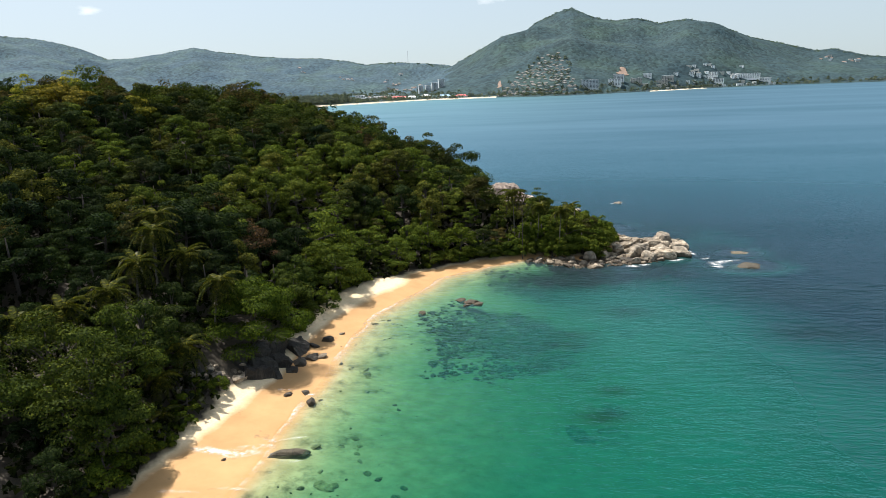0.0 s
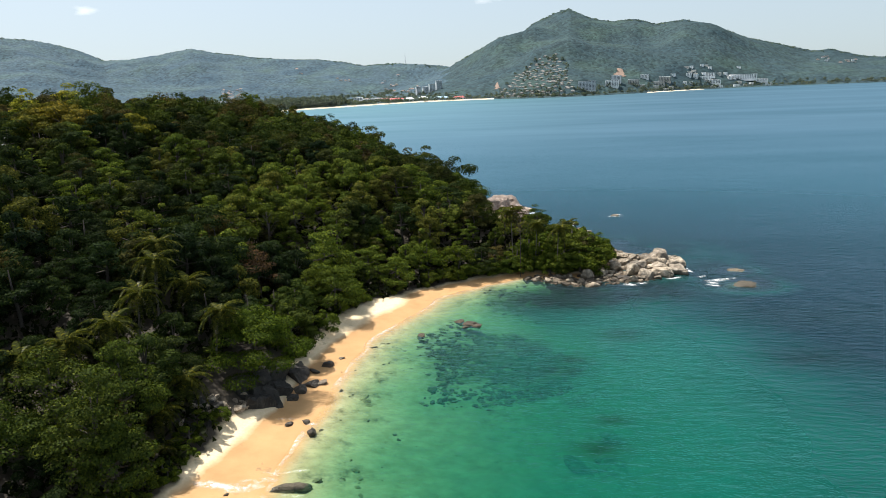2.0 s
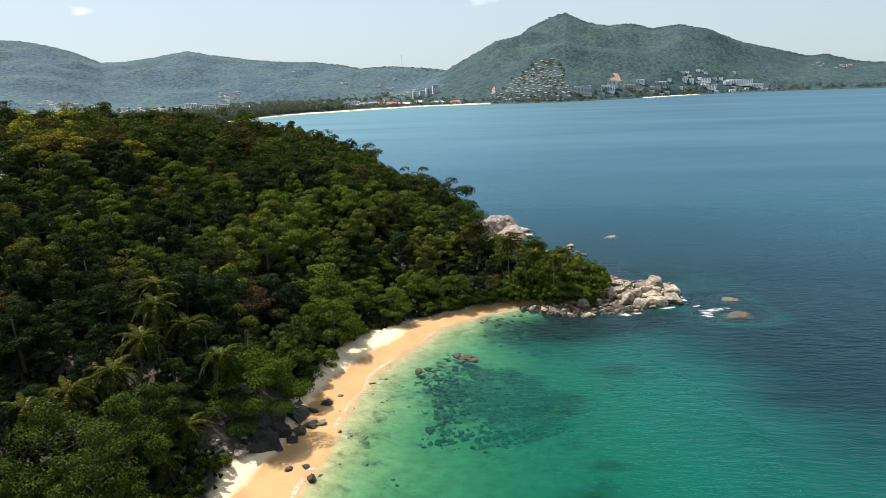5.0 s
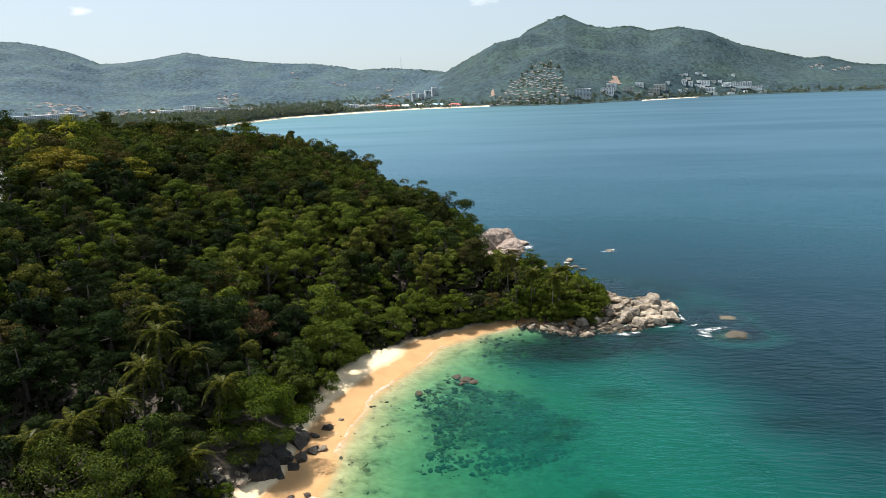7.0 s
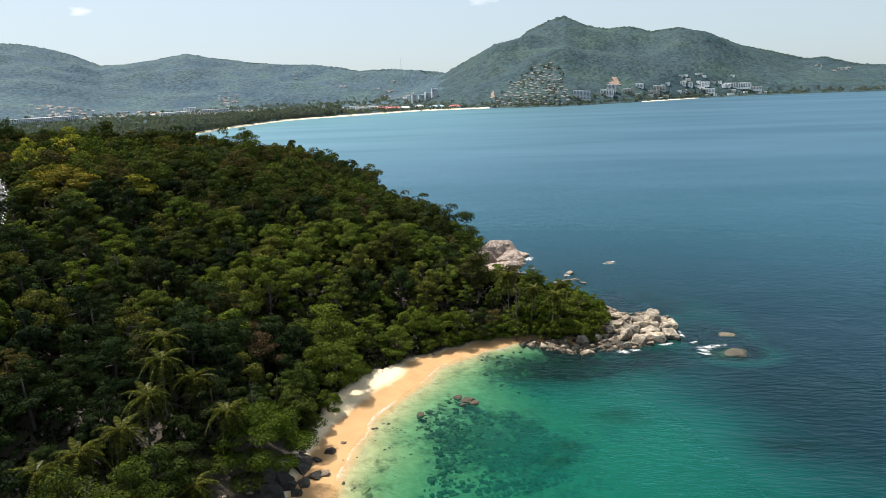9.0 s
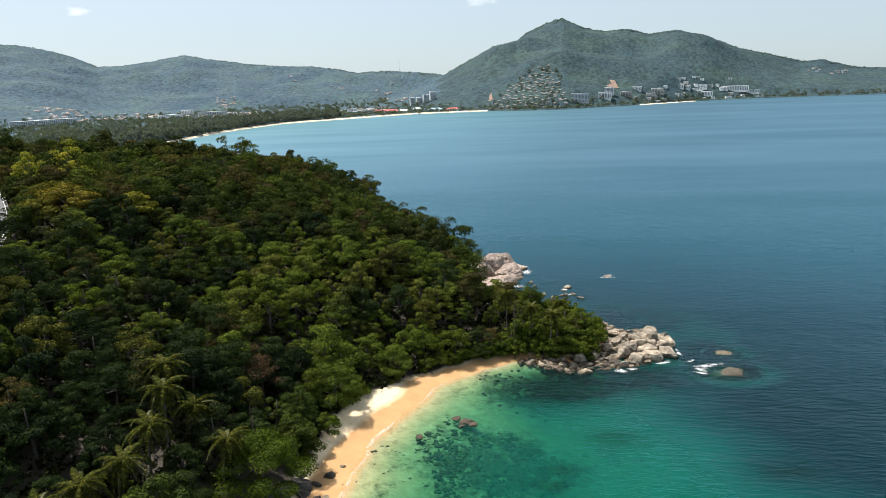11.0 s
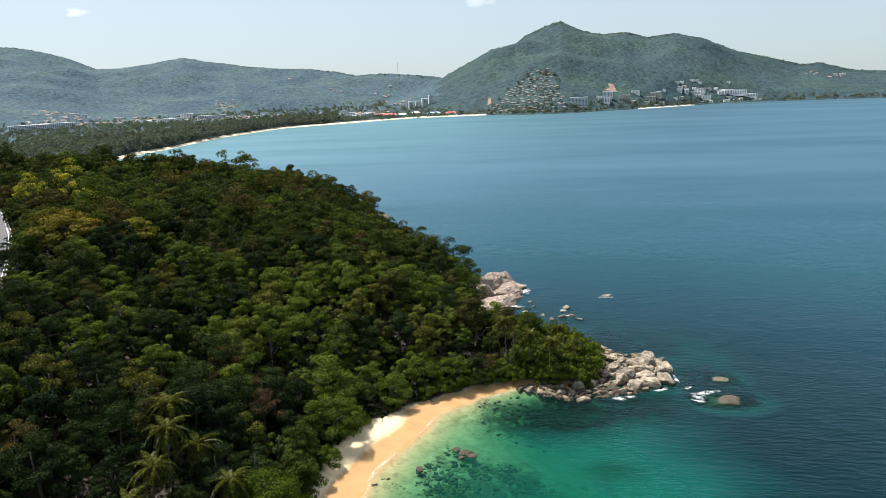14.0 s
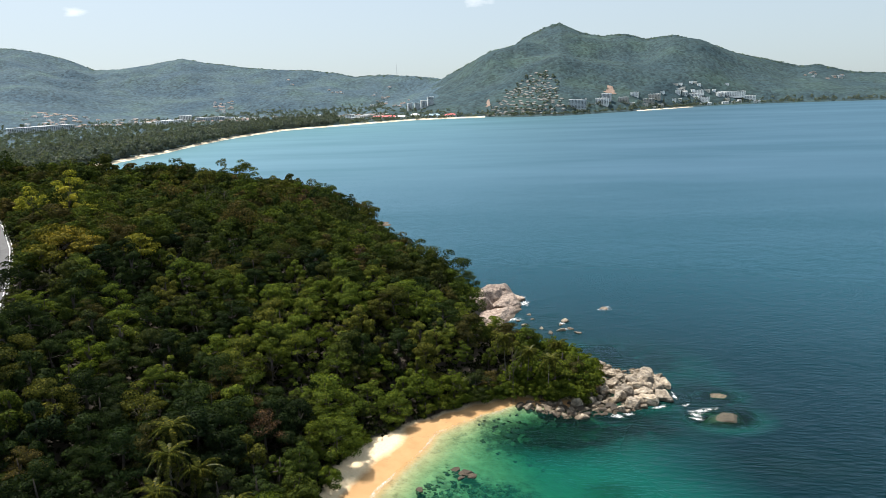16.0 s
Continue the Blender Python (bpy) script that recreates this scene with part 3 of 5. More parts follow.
# weed beds: the reef, the foot of the point (dark tree reflections painted in too), and dim patches on the sand
def weed_and_reflection(x, y, reef_too=True):
    beds = 0.0 * x
    if reef_too:
        u, w = 0.89 * (x - 1) - 0.45 * (y - 143), 0.45 * (x - 1) + 0.89 * (y - 143)
        beds = 1.12 * np.exp(-((u / 21) ** 2 + (w / 17) ** 2) ** 1.3)
        strip = np.interp(-offshore(x, y), [0.5, 2.5, 9, 17], [0, 0.24, 0.34, 0]) * np.interp(y, [60, 72, 108, 150, 165], [0.6, 1.1, 0.9, 0.75, 0])
        beds = np.maximum(beds, strip)
    for cx, cy, rx, ry, k in ((18, 183, 21, 11, 1.9), (40, 187, 24, 12, 1.2), (66, 193, 13, 9, 1.7), (64, 203, 15, 18, 1.4), (46, 236, 26, 24, 1.5), (22, 268, 20, 24, 1.2), (63, 139, 9, 6, 0.85), (14.9, 102.2, 4.0, 2.6, 0.9), (28, 153, 6, 4, 0.75), (72, 165, 22, 9, 0.6), (19, 112, 3.2, 1.6, 0.85), (14.5, 139, 4, 2.4, 0.8), (12, 133, 4, 2.2, 0.8)):
        beds = np.maximum(beds, k * np.exp(-(((x - cx) / rx) ** 2 + ((y - cy) / ry) ** 2)))
    return np.where(offshore(x, y) < -0.8, beds, 0)


attribute(ob.data, "weed", weed_and_reflection(v[:, 0], v[:, 1]))

v, f = grid(axis(-60, 140, 1.6, -4900, 4900, 1.10), axis(20, 430, 1.6, -4900, 4900, 1.07), lambda x, y: 0 * x)
ob = tagged(new("water", mesh_of("water", v, f, sea_water, True)), "clear turquoise sea turning deep teal offshore", "sea", kind="structure")
attribute(ob.data, "depth", np.clip(-ground_height(v[:, 0], v[:, 1]), 0, 20))
attribute(ob.data, "weed", np.minimum(1.3, weed_and_reflection(v[:, 0], v[:, 1], False)))
from_bay = np.interp(bearing(v[:, 0], v[:, 1]), BAY[:, 0], BAY[:, 1]) - np.hypot(v[:, 0], v[:, 1])
# the painted sky sheen grows with distance from the camera's spot
attribute(ob.data, "far_sheen", smooth(190, 420, np.hypot(v[:, 0], v[:, 1])))
# ripples fade with distance from the camera's spot, to suit its view of far water
attribute(ob.data, "chop", (0.13 + 0.87 * smooth(900, 150, np.hypot(v[:, 0], v[:, 1]))) * (0.35 + 0.65 * smooth(2.5, 8, -ground_height(v[:, 0], v[:, 1]))))
attribute(ob.data, "bay", np.exp(-np.clip(from_bay, 0, None) / 950) * smooth(16, -10, bearing(v[:, 0], v[:, 1])) * smooth(300, 900, v[:, 1]))


def far_land():
    az = np.radians(np.linspace(-46, 36, 640))
    rr = np.concatenate([np.linspace(680, 1700, 60), np.linspace(1707, 3200, 200), np.linspace(3216, 4650, 70)])
    ga, gr = np.meshgrid(az, rr)
    x, y = np.sin(ga) * gr, np.cos(ga) * gr
    z = far_height(x, y)
    shore = np.interp(np.degrees(ga), BAY[:, 0], BAY[:, 1])
    z += canopy_lift(x, y)
    i = np.arange(x.size).reshape(x.shape)
    f = np.stack([i[:-1, :-1].ravel(), i[:-1, 1:].ravel(), i[1:, 1:].ravel(), i[1:, :-1].ravel()], 1)
    d = (gr - shore)[:-1, :-1].ravel()
    keep = d > -120
    sandy = (d < 22) & (np.degrees(ga)[:-1, :-1].ravel() < -0.3)
    sandy |= (d < 16) & (np.abs(np.degrees(ga)[:-1, :-1].ravel() - 13.6) < 2.0)
    # the ranges behind take the hazier tone
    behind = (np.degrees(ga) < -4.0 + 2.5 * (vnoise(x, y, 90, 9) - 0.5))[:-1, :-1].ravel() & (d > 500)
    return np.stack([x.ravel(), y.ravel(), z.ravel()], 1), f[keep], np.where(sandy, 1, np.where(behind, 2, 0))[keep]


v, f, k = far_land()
tagged(new("backdrop_hills", mesh_of("backdrop_hills", v, f, [wooded, beach_far, hazy_far], True, k)), "forested hills round a sandy bay, haze tinted into their colour", "hills", kind="structure")


# ---- trees ----
def sprays(rng, centres, radii, count, size, flat=0.6, up=0.6):
    """Leaf sprays over the upper shells of a crown's clumps, each a small pointed blade."""
    w = radii ** 2
    pick = rng.choice(len(centres), count, p=w / w.sum())
    n = rng.normal(size=(count, 3))
    n[:, 2] = np.where(rng.uniform(size=count) < 0.86, np.abs(n[:, 2]), -0.6 * np.abs(n[:, 2]))
    n /= np.linalg.norm(n, axis=1)[:, None]
    p = centres[pick] + n * (radii[pick] * rng.uniform(0.80, 1.10, count))[:, None] * np.array([1, 1, flat])
    n = n * 1.0 + np.array([0, 0, up * 0.45]) + rng.normal(scale=0.34, size=(count, 3))
    n /= np.linalg.norm(n, axis=1)[:, None]
    t = np.cross(n, rng.normal(size=(count, 3)))
    t /= np.linalg.norm(t, axis=1)[:, None]
    b = np.cross(n, t)
    s = (size * rng.uniform(0.6, 1.35, count))[:, None]
    drop = np.array([0, 0, -0.12])
    v = np.stack([p - t * s * 0.75, p + t * s * 0.45 + b * s * 0.55 + drop * s, p + t * s * 0.45 - b * s * 0.55], 1)
    return v.reshape(-1, 3), np.arange(count * 3).reshape(-1, 3)


def crown(rng, radius, height, count, size, lumps=18, flat=0.7, low=0.72, bulk=1.0):
    """Clumps set over a dome, each a flattened tuft of leaves, with gaps between."""
    q = radius * 0.9 * np.sqrt(rng.uniform(0, 1, lumps))
    a = rng.uniform(0, 2 * np.pi) + np.arange(lumps) * 2.4 + rng.normal(scale=0.3, size=lumps)
    r = radius * rng.uniform(0.17, 0.36, lumps) * bulk
    lift = height * (0.97 - low * (q / radius) ** 1.9 + rng.uniform(-0.24, 0.06, lumps)) - r * flat
    c = np.stack([q * np.cos(a), q * np.sin(a), lift], 1)
    return sprays(rng, c, r, count, size, flat), c


def tube(points, radii, sides=6):
    v, f = [], []
    for i, (p, r) in enumerate(zip(points, radii)):
        p = np.array(p, float)
        d = np.array(points[min(i + 1, len(points) - 1)], float) - np.array(points[max(i - 1, 0)], float)
        d /= np.linalg.norm(d)
        a = np.cross(d, (0.31, 0.9, 0.2))
        a /= np.linalg.norm(a)
        b = np.cross(d, a)
        for k in range(sides):
            u = 2 * np.pi * k / sides
            v.append(p + r * (a * np.cos(u) + b * np.sin(u)))
    for i in range(len(points) - 1):
        for k in range(sides):
            q = (k + 1) % sides
            f.append((i * sides + k, i * sides + q, (i + 1) * sides + q, (i + 1) * sides + k))
    f.append(tuple(range((len(points) - 1) * sides, len(points) * sides)))
    return v, f


def join(pieces):
    v, f = [], []
    for pv, pf in pieces:
        o = len(v)
        v += list(pv)
        f += [tuple(i + o for i in face) for face in pf]
    return v, f


def trunk_mesh(rng, height, lumps, girth=0.28):
    lean = rng.normal(scale=0.35, size=2)
    fork = height * 0.45
    pieces = [tube([(0, 0, -0.8), (lean[0] * 0.4, lean[1] * 0.4, fork * 0.5), (lean[0], lean[1], fork), (lean[0] * 1.3, lean[1] * 1.3, height * 0.78)],
                   [girth * 1.25, girth, girth * 0.8, girth * 0.25])]
    for c in lumps[:5]:
        a = np.array([lean[0], lean[1], fork])
        pieces.append(tube([a, (a + c) / 2 + (0, 0, 0.4), c], [girth * 0.55, girth * 0.36, girth * 0.1], 5))
    v, f = join(pieces)
    return mesh_of("trunk", v, f, bark, True)


rng = np.random.default_rng(5)
# trees that stand out: place, spread and height
NOTABLE = np.array([(-47.0, 123.0, 9.6, 13.5), (-47, 160, 5.5, 10.5), (-35, 200, 5.0, 11), (-12, 199, 5.6, 10.5), (-21, 197, 5.2, 11), (-56, 154, 5.6, 13), (-60, 161, 4.4, 12),
                    (-193, 283, 7.5, 19), (-199, 321, 8.5, 23), (-138, 217, 9.0, 13), (-118, 224, 7.0, 12), (-158, 444, 10.0, 20), (-104, 388, 7.5, 15), (-51, 266, 3.6, 13), (-10, 301, 5.0, 13),
                    (-67, 92, 7.5, 16), (-57.0, 94.0, 6.0, 19), (-56.5, 84.5, 6.6, 19), (-70, 82, 7, 15),
                    (-166, 279, 5.0, 14), (-79, 252, 8.0, 14), (-43.5, 137.5, 5.2, 12), (-46, 148, 5.0, 11.5), (-64, 188, 5.5, 12), (-73, 195, 5.0, 12), (-101, 159, 6.0, 13), (-54, 203, 5.0, 12), (-147, 222, 7.0, 12.5), (-130, 214, 6.5, 12), (-140, 205, 6.0, 11), (-183, 290, 6, 18), (-53.5, 84, 5.2, 12.5)])
# the coconut palms: where the crown is, how high, the trunk's lean and the size
PALMS = np.array([(-64.8, 116.5, 22.8, 1.5, -1, 1.05), (-61.0, 127.5, 21.5, -0.5, -1.5, 1.05), (-68.5, 132.5, 28.3, 1, 0.5, 1.05), (-66.5, 109, 19.7, 2, -0.5, 1.1),
                  (-70.8, 102.3, 18.9, 1, -1, 1.15), (-52.8, 105.2, 11.2, 1.4, -0.8, 1.0), (-51.5, 119.5, 18.2, 1.5, 0.3, 0.95), (-65.0, 123.5, 27.0, 0.5, -0.5, 1.05),
                  (-74.0, 96.0, 19.2, 1, -1, 1.05), (-54.5, 99.5, 8.2, 1.6, -0.5, 0.85), (3.6, 208.8, 18.8, -0.6, -0.6, 0.92), (17.4, 200.9, 14.8, 0.5, -0.8, 0.95),
                  (11.5, 206.5, 15.2, 0.6, 0.4, 0.8), (21.5, 219.0, 12.6, 0.8, 0.2, 0.85)])


def tree_kind(radius, height, count, size, lumps, flat, mat):
    (v, f), c = crown(rng, radius, height, count, size, lumps, flat)
    me = mesh_of("crown", v, f, mat)
    attribute(me, "tint", np.zeros(len(v)))
    return me, trunk_mesh(rng, height, c), radius, height


KINDS = [tree_kind(4.8, 11, 5200, 0.27, 24, 0.62, leaf_green), tree_kind(5.6, 13, 6200, 0.28, 32, 0.52, leaf_green),
         tree_kind(3.9, 10, 4000, 0.26, 17, 0.85, leaf_green), tree_kind(5.2, 12, 5600, 0.27, 34, 0.42, leaf_green),
         tree_kind(4.4, 13, 5000, 0.27, 22, 0.9, leaf_green), tree_kind(6.6, 12.5, 7600, 0.28, 42, 0.38, leaf_green)]


def like(kind, mat):
    """The same tree with other leaves."""
    me = kind[0].copy()
    me.materials[0] = mat
    return (me, *kind[1:])


LIT_KINDS, SHADED_KINDS = [like(k, leaf_lit) for k in KINDS], [like(k, leaf_shaded) for k in KINDS]


def painted_lightness(x, y):
    """Leaf tone by place: paints the seaward flank as brightly lit, the near hollow as shaded."""
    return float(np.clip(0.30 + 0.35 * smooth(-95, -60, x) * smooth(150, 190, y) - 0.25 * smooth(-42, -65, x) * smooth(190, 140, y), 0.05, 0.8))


SHRUB = tree_kind(2.6, 3.4, 2600, 0.22, 16, 0.7, leaf_shrub)
TALL_SHRUB = tree_kind(3.4, 5.6, 4200, 0.22, 22, 0.7, leaf_shrub)


def plant(spot, kind, turn, size, label, group="headland trees", name="tree"):
    crown_me, trunk_me, _, _ = kind
    ob = new(name)
    ob.matrix_basis = pose(*spot, 0, 0, turn) @ Matrix.Diagonal((size, size, size, 1))
    part("trunk", trunk_me, ob)
    part("crown", crown_me, ob)
    return tagged(ob, label, "tree", group)


def wood_spots():
    """A tree to each uneven cell of the headland, thick enough for the crowns to close."""
    out = []
    step = 6.9
    for i in range(-52, 10):
        for j in range(8, 84):
            x, y = (i + 0.5 * (j % 2) + rng.uniform(-0.36, 0.36)) * step, (j + rng.uniform(-0.36, 0.36)) * step
            out.append((x, y))
    p = np.array(out)
    d = offshore(p[:, 0], p[:, 1])
    az = bearing(p[:, 0], p[:, 1])
    edge = beach_width(p[:, 0], p[:, 1]) + 1.5
    way, _ = road_way(p[:, 0], p[:, 1])
    # cells on the camera's side of the road are dropped to keep it in view
    near_side, _ = road_way(p[:, 0] - 9, p[:, 1] + 12)
    grove = np.min(np.hypot(p[:, 0, None] - PALMS[None, :, 0], p[:, 1, None] - PALMS[None, :, 1]), axis=1)
    # distance to a spot on the camera's side of each palm, cleared for the view
    shade = np.min(np.hypot(p[:, 0, None] - PALMS[None, :, 0] - 2.5, p[:, 1, None] - PALMS[None, :, 1] + 5.0), axis=1)
    keep = (d > edge) & (az > -41.5) & (p[:, 1] < 620) & (p[:, 1] > 58) & (p[:, 0] > -330)
    keep &= (way > 8) & ~((near_side < 5) & (az < -35.0)) & (grove > 3.6) & (shade > 3.4)
    keep &= ~((p[:, 0] > -9) & (p[:, 1] > 256) & (p[:, 1] < 330))
    for x, y, r in NOTABLE[:, :3]:
        keep &= np.hypot(p[:, 0] - x, p[:, 1] - y) > r * 0.75
        # clear the camera's line to it as well
        keep &= np.hypot(p[:, 0] - x * 0.965, p[:, 1] - y * 0.965) > r * 0.55
    keep &= ~((p[:, 0] > -54) & (p[:, 1] > 108) & (p[:, 1] < 128))
    return p[keep], d[keep]


def plant_wood():
    p, d = wood_spots()
    z = ground_height(p[:, 0], p[:, 1])
    near = np.argsort(np.hypot(p[:, 0] + 30, p[:, 1] - 110))
    single, rest = near[:285], near[285:]
    for i in single:
        k = int(rng.integers(len(KINDS)))
        s = rng.uniform(0.6, 1.3) * (0.72 if p[i, 0] > -4 else 0.85 if d[i] < 16 else 1.0)
        draw, bright = rng.uniform(), painted_lightness(p[i, 0], p[i, 1])
        kinds = LIT_KINDS if draw < bright * 0.8 else SHADED_KINDS if draw > 0.55 + bright * 0.6 else KINDS
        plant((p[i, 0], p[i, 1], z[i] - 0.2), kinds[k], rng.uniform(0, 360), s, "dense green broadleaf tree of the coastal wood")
    far_v, far_f, tint, base = [], [], [], 0
    for i in rest:
        s = rng.uniform(0.62, 1.2) * (1.4 if rng.uniform() < 0.14 else 1.0) * (0.75 if p[i, 0] > -4 else 0.85 if d[i] < 12 else 1.0)
        r = np.hypot(p[i, 0], p[i, 1])
        n = int(np.interp(r, [150, 260, 350, 520], [2500, 1800, 1150, 700]) * s)
        size = float(np.interp(r, [150, 260, 350, 520], [0.34, 0.42, 0.56, 0.74]))
        (v, f), _ = crown(rng, rng.uniform(4.0, 6.3) * s, rng.uniform(9.5, 13.5) * s, n, size, int(rng.integers(9, 18)), rng.uniform(0.55, 0.95), 0.72, 1.35)
        far_v.append(v + np.array([p[i, 0], p[i, 1], z[i] - 0.2]))
        far_f.append(f + base)
        base += len(v)
        # the joined trees take bright or dark greens by the same painted lighting
        draw, bright = rng.uniform(), painted_lightness(p[i, 0], p[i, 1])
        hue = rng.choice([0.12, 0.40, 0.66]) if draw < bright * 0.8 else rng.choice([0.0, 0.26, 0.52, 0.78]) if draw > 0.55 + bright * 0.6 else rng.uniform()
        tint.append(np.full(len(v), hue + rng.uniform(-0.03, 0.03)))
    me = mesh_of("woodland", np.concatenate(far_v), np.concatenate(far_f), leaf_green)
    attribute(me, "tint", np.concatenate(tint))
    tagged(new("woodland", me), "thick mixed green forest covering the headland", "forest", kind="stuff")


plant_wood()


def undergrowth():
    """Saplings, creepers and ferns that cover the ground between the trunks, coloured dark as shade."""
    n = 74000
    x, y = rng.uniform(-270, 34, n), rng.uniform(60, 470, n)
    d, way = offshore(x, y), road_way(x, y)[0]
    keep = (d > beach_width(x, y) + 0.3) & (way > 5.0) & (bearing(x, y) > -40)
    keep &= ~((x > -52) & (x < -35) & (y > 108) & (y < 133))
    keep &= ~((x > -9) & (y > 256) & (y < 330) & (d < 9))
    x, y, d = x[keep], y[keep], d[keep]
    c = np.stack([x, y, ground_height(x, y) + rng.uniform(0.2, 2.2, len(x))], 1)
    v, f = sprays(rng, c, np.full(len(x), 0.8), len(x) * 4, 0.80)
    me = mesh_of("undergrowth", v, f, leaf_under_shade)
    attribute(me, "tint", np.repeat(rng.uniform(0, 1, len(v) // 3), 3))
    tagged(new("undergrowth", me), "dense undergrowth beneath the trees, coloured near-black for the shade there", "undergrowth", kind="stuff")


undergrowth()


# ---- coconut palms ----
def frond_mesh(length, droop):
    """One palm leaf: an arching rib with two combs of hanging leaflets."""
    n, pieces, rib = 17, [], []
    for i in range(n + 1):
        u = i / n
        rib.append((length * (u - 0.16 * u * u), 0.0, length * (0.30 * u - droop * u * u)))
    pieces.append(tube(rib[::3], [0.07, 0.06, 0.05, 0.04, 0.03, 0.02], 3))
    for i in range(2, n + 1):
        u = i / n
        p = np.array(rib[i])
        reach = 0.85 * math.sin(math.pi * min(1, 0.18 + 0.80 * u)) + 0.12
        for side in (-1, 1):
            tip = p + np.array((0.38 * reach, side * reach * 0.78, -0.42 * reach - 0.2 * u))
            mid = p + np.array((0.22 * reach, side * reach * 0.46, -0.06 * reach))
            w = np.array((0.13, 0, 0.0))
            pieces.append(([p - w, p + w, mid + w * 1.1, mid - w * 1.1, tip], [(0, 1, 2, 3), (3, 2, 4)]))
    v, f = join(pieces)
    me = mesh_of("frond", v, f, leaf_palm)
    attribute(me, "tint", np.zeros(len(v)))
    return me


FRONDS = [frond_mesh(4.9, 0.62), frond_mesh(5.5, 0.85), frond_mesh(4.8, 1.05)]


def palm(spot, top, lean=(0, 0), size=1.0, fronds=24, label="tall coconut palm with drooping yellow-green fronds"):
    x, y, _ = spot
    base = float(ground_height(np.array([x - lean[0]]), np.array([y - lean[1]]))[0])
    ob = new("coconut_palm")
    ob.matrix_basis = pose(x - lean[0], y - lean[1], base - 0.3)
    h = top - base + 0.3
    way = [(lean[0] * u ** 1.6, lean[1] * u ** 1.6, h * u) for u in (0, 0.12, 0.35, 0.6, 0.85, 1.0)]
    v, f = tube(way, [0.30 * size, 0.22 * size, 0.18 * size, 0.16 * size, 0.15 * size, 0.17 * size], 7)
    part("trunk", mesh_of("trunk", v, f, bark_pale, True), ob)
    for i in range(fronds):
        u = i / fronds
        pitch = 38 - 78 * u + rng.uniform(-8, 8)
        k = 0 if u < 0.35 else (1 if u < 0.75 else 2)
        part("frond", FRONDS[k], ob, at=Matrix.Translation((lean[0], lean[1], h - 0.1)) @ pose(0, 0, 0, 0, 0, i * 137.5 + rng.uniform(-12, 12)) @ pose(0, 0, 0, rng.uniform(-12, 12), -pitch) @ Matrix.Scale(size * rng.uniform(0.85, 1.1), 4))
    v, f = join([tube([(lean[0] + 0.3 * math.cos(a), lean[1] + 0.3 * math.sin(a), h - 0.75), (lean[0] + 0.3 * math.cos(a), lean[1] + 0.3 * math.sin(a), h - 0.35)], [0.15, 0.12], 6) for a in (0, 1.6, 3.1, 4.6)])
    part("coconuts", mesh_of("coconuts", v, f, leaf_brown), ob, "cluster of brown-green coconuts")
    return tagged(ob, label, "palm tree", "coconut palms")


for x, y, z, lx, ly, s in PALMS:
    palm((float(x), float(y), float(z)), float(z), (float(lx), float(ly)), float(s))
palm((-52.7, 95.7, 0), 4.2, (0.6, -0.3), 0.75, 12, "young coconut palm leaning over the sand")


# ---- trees that stand out from the wood ----
def special(x, y, radius, height, count, size, lumps, flat, mat, label, name="tree", lift=0.0, low=0.5):
    (v, f), c = crown(rng, radius, height, count, size, lumps, flat, low)
    me = mesh_of("crown", v, f, mat)
    attribute(me, "tint", np.zeros(len(v)))
    z = float(ground_height(np.array([x]), np.array([y]))[0]) + lift
    return plant((x, y, z - 0.2), (me, trunk_mesh(rng, height, c, 0.34), radius, height), rng.uniform(0, 360), 1.0, label, "notable trees", name)


LOOKS = {"almond": (leaf_almond, 0.40, 56, 25000, 0.26, 0.66, "broad spreading beach almond tree with layered bright foliage"),
         "beach": (leaf_shrub, 0.55, 30, 6000, 0.26, 0.6, "bright green round-crowned tree at the top of the beach"),
         "dry": (leaf_brown, 0.7, 24, 3600, 0.26, 0.6, "dry tree with sparse brownish foliage"),
         "flower": (leaf_flower, 0.65, 26, 2400, 0.50, 0.6, "flowering tree with pale yellow-green crown on the ridge"),
         "olive": (leaf_yellow, 0.45, 28, 2700, 0.50, 0.35, "wide olive-yellow tree with layered branches on the slope"),
         "bright": (leaf_shrub, 0.7, 28, 2500, 0.64, 0.6, "tall bright green tree rising over the ridge"),
         "grey": (leaf_brown, 0.8, 22, 1700, 0.58, 0.7, "grey-green feathery tree on the slope"),
         "cliff": (leaf_green, 0.55, 26, 4800, 0.28, 0.5, "dark round tree at the edge of the cliff"),
         "dense": (leaf_dense, 0.5, 46, 9000, 0.27, 0.6, "big dense green tree at the edge of the beach")}
for (x, y, r, h), look_of in zip(NOTABLE, "almond beach beach beach beach dry dry flower flower olive olive bright grey dry cliff dense dense dense dense flower cliff dense dense beach beach beach beach olive olive olive flower dense".split()):
    mat, flat, lumps, count, size, low, label = LOOKS[look_of]
    special(float(x), float(y), float(r), float(h), count, size, lumps, flat, mat, label, low=low)

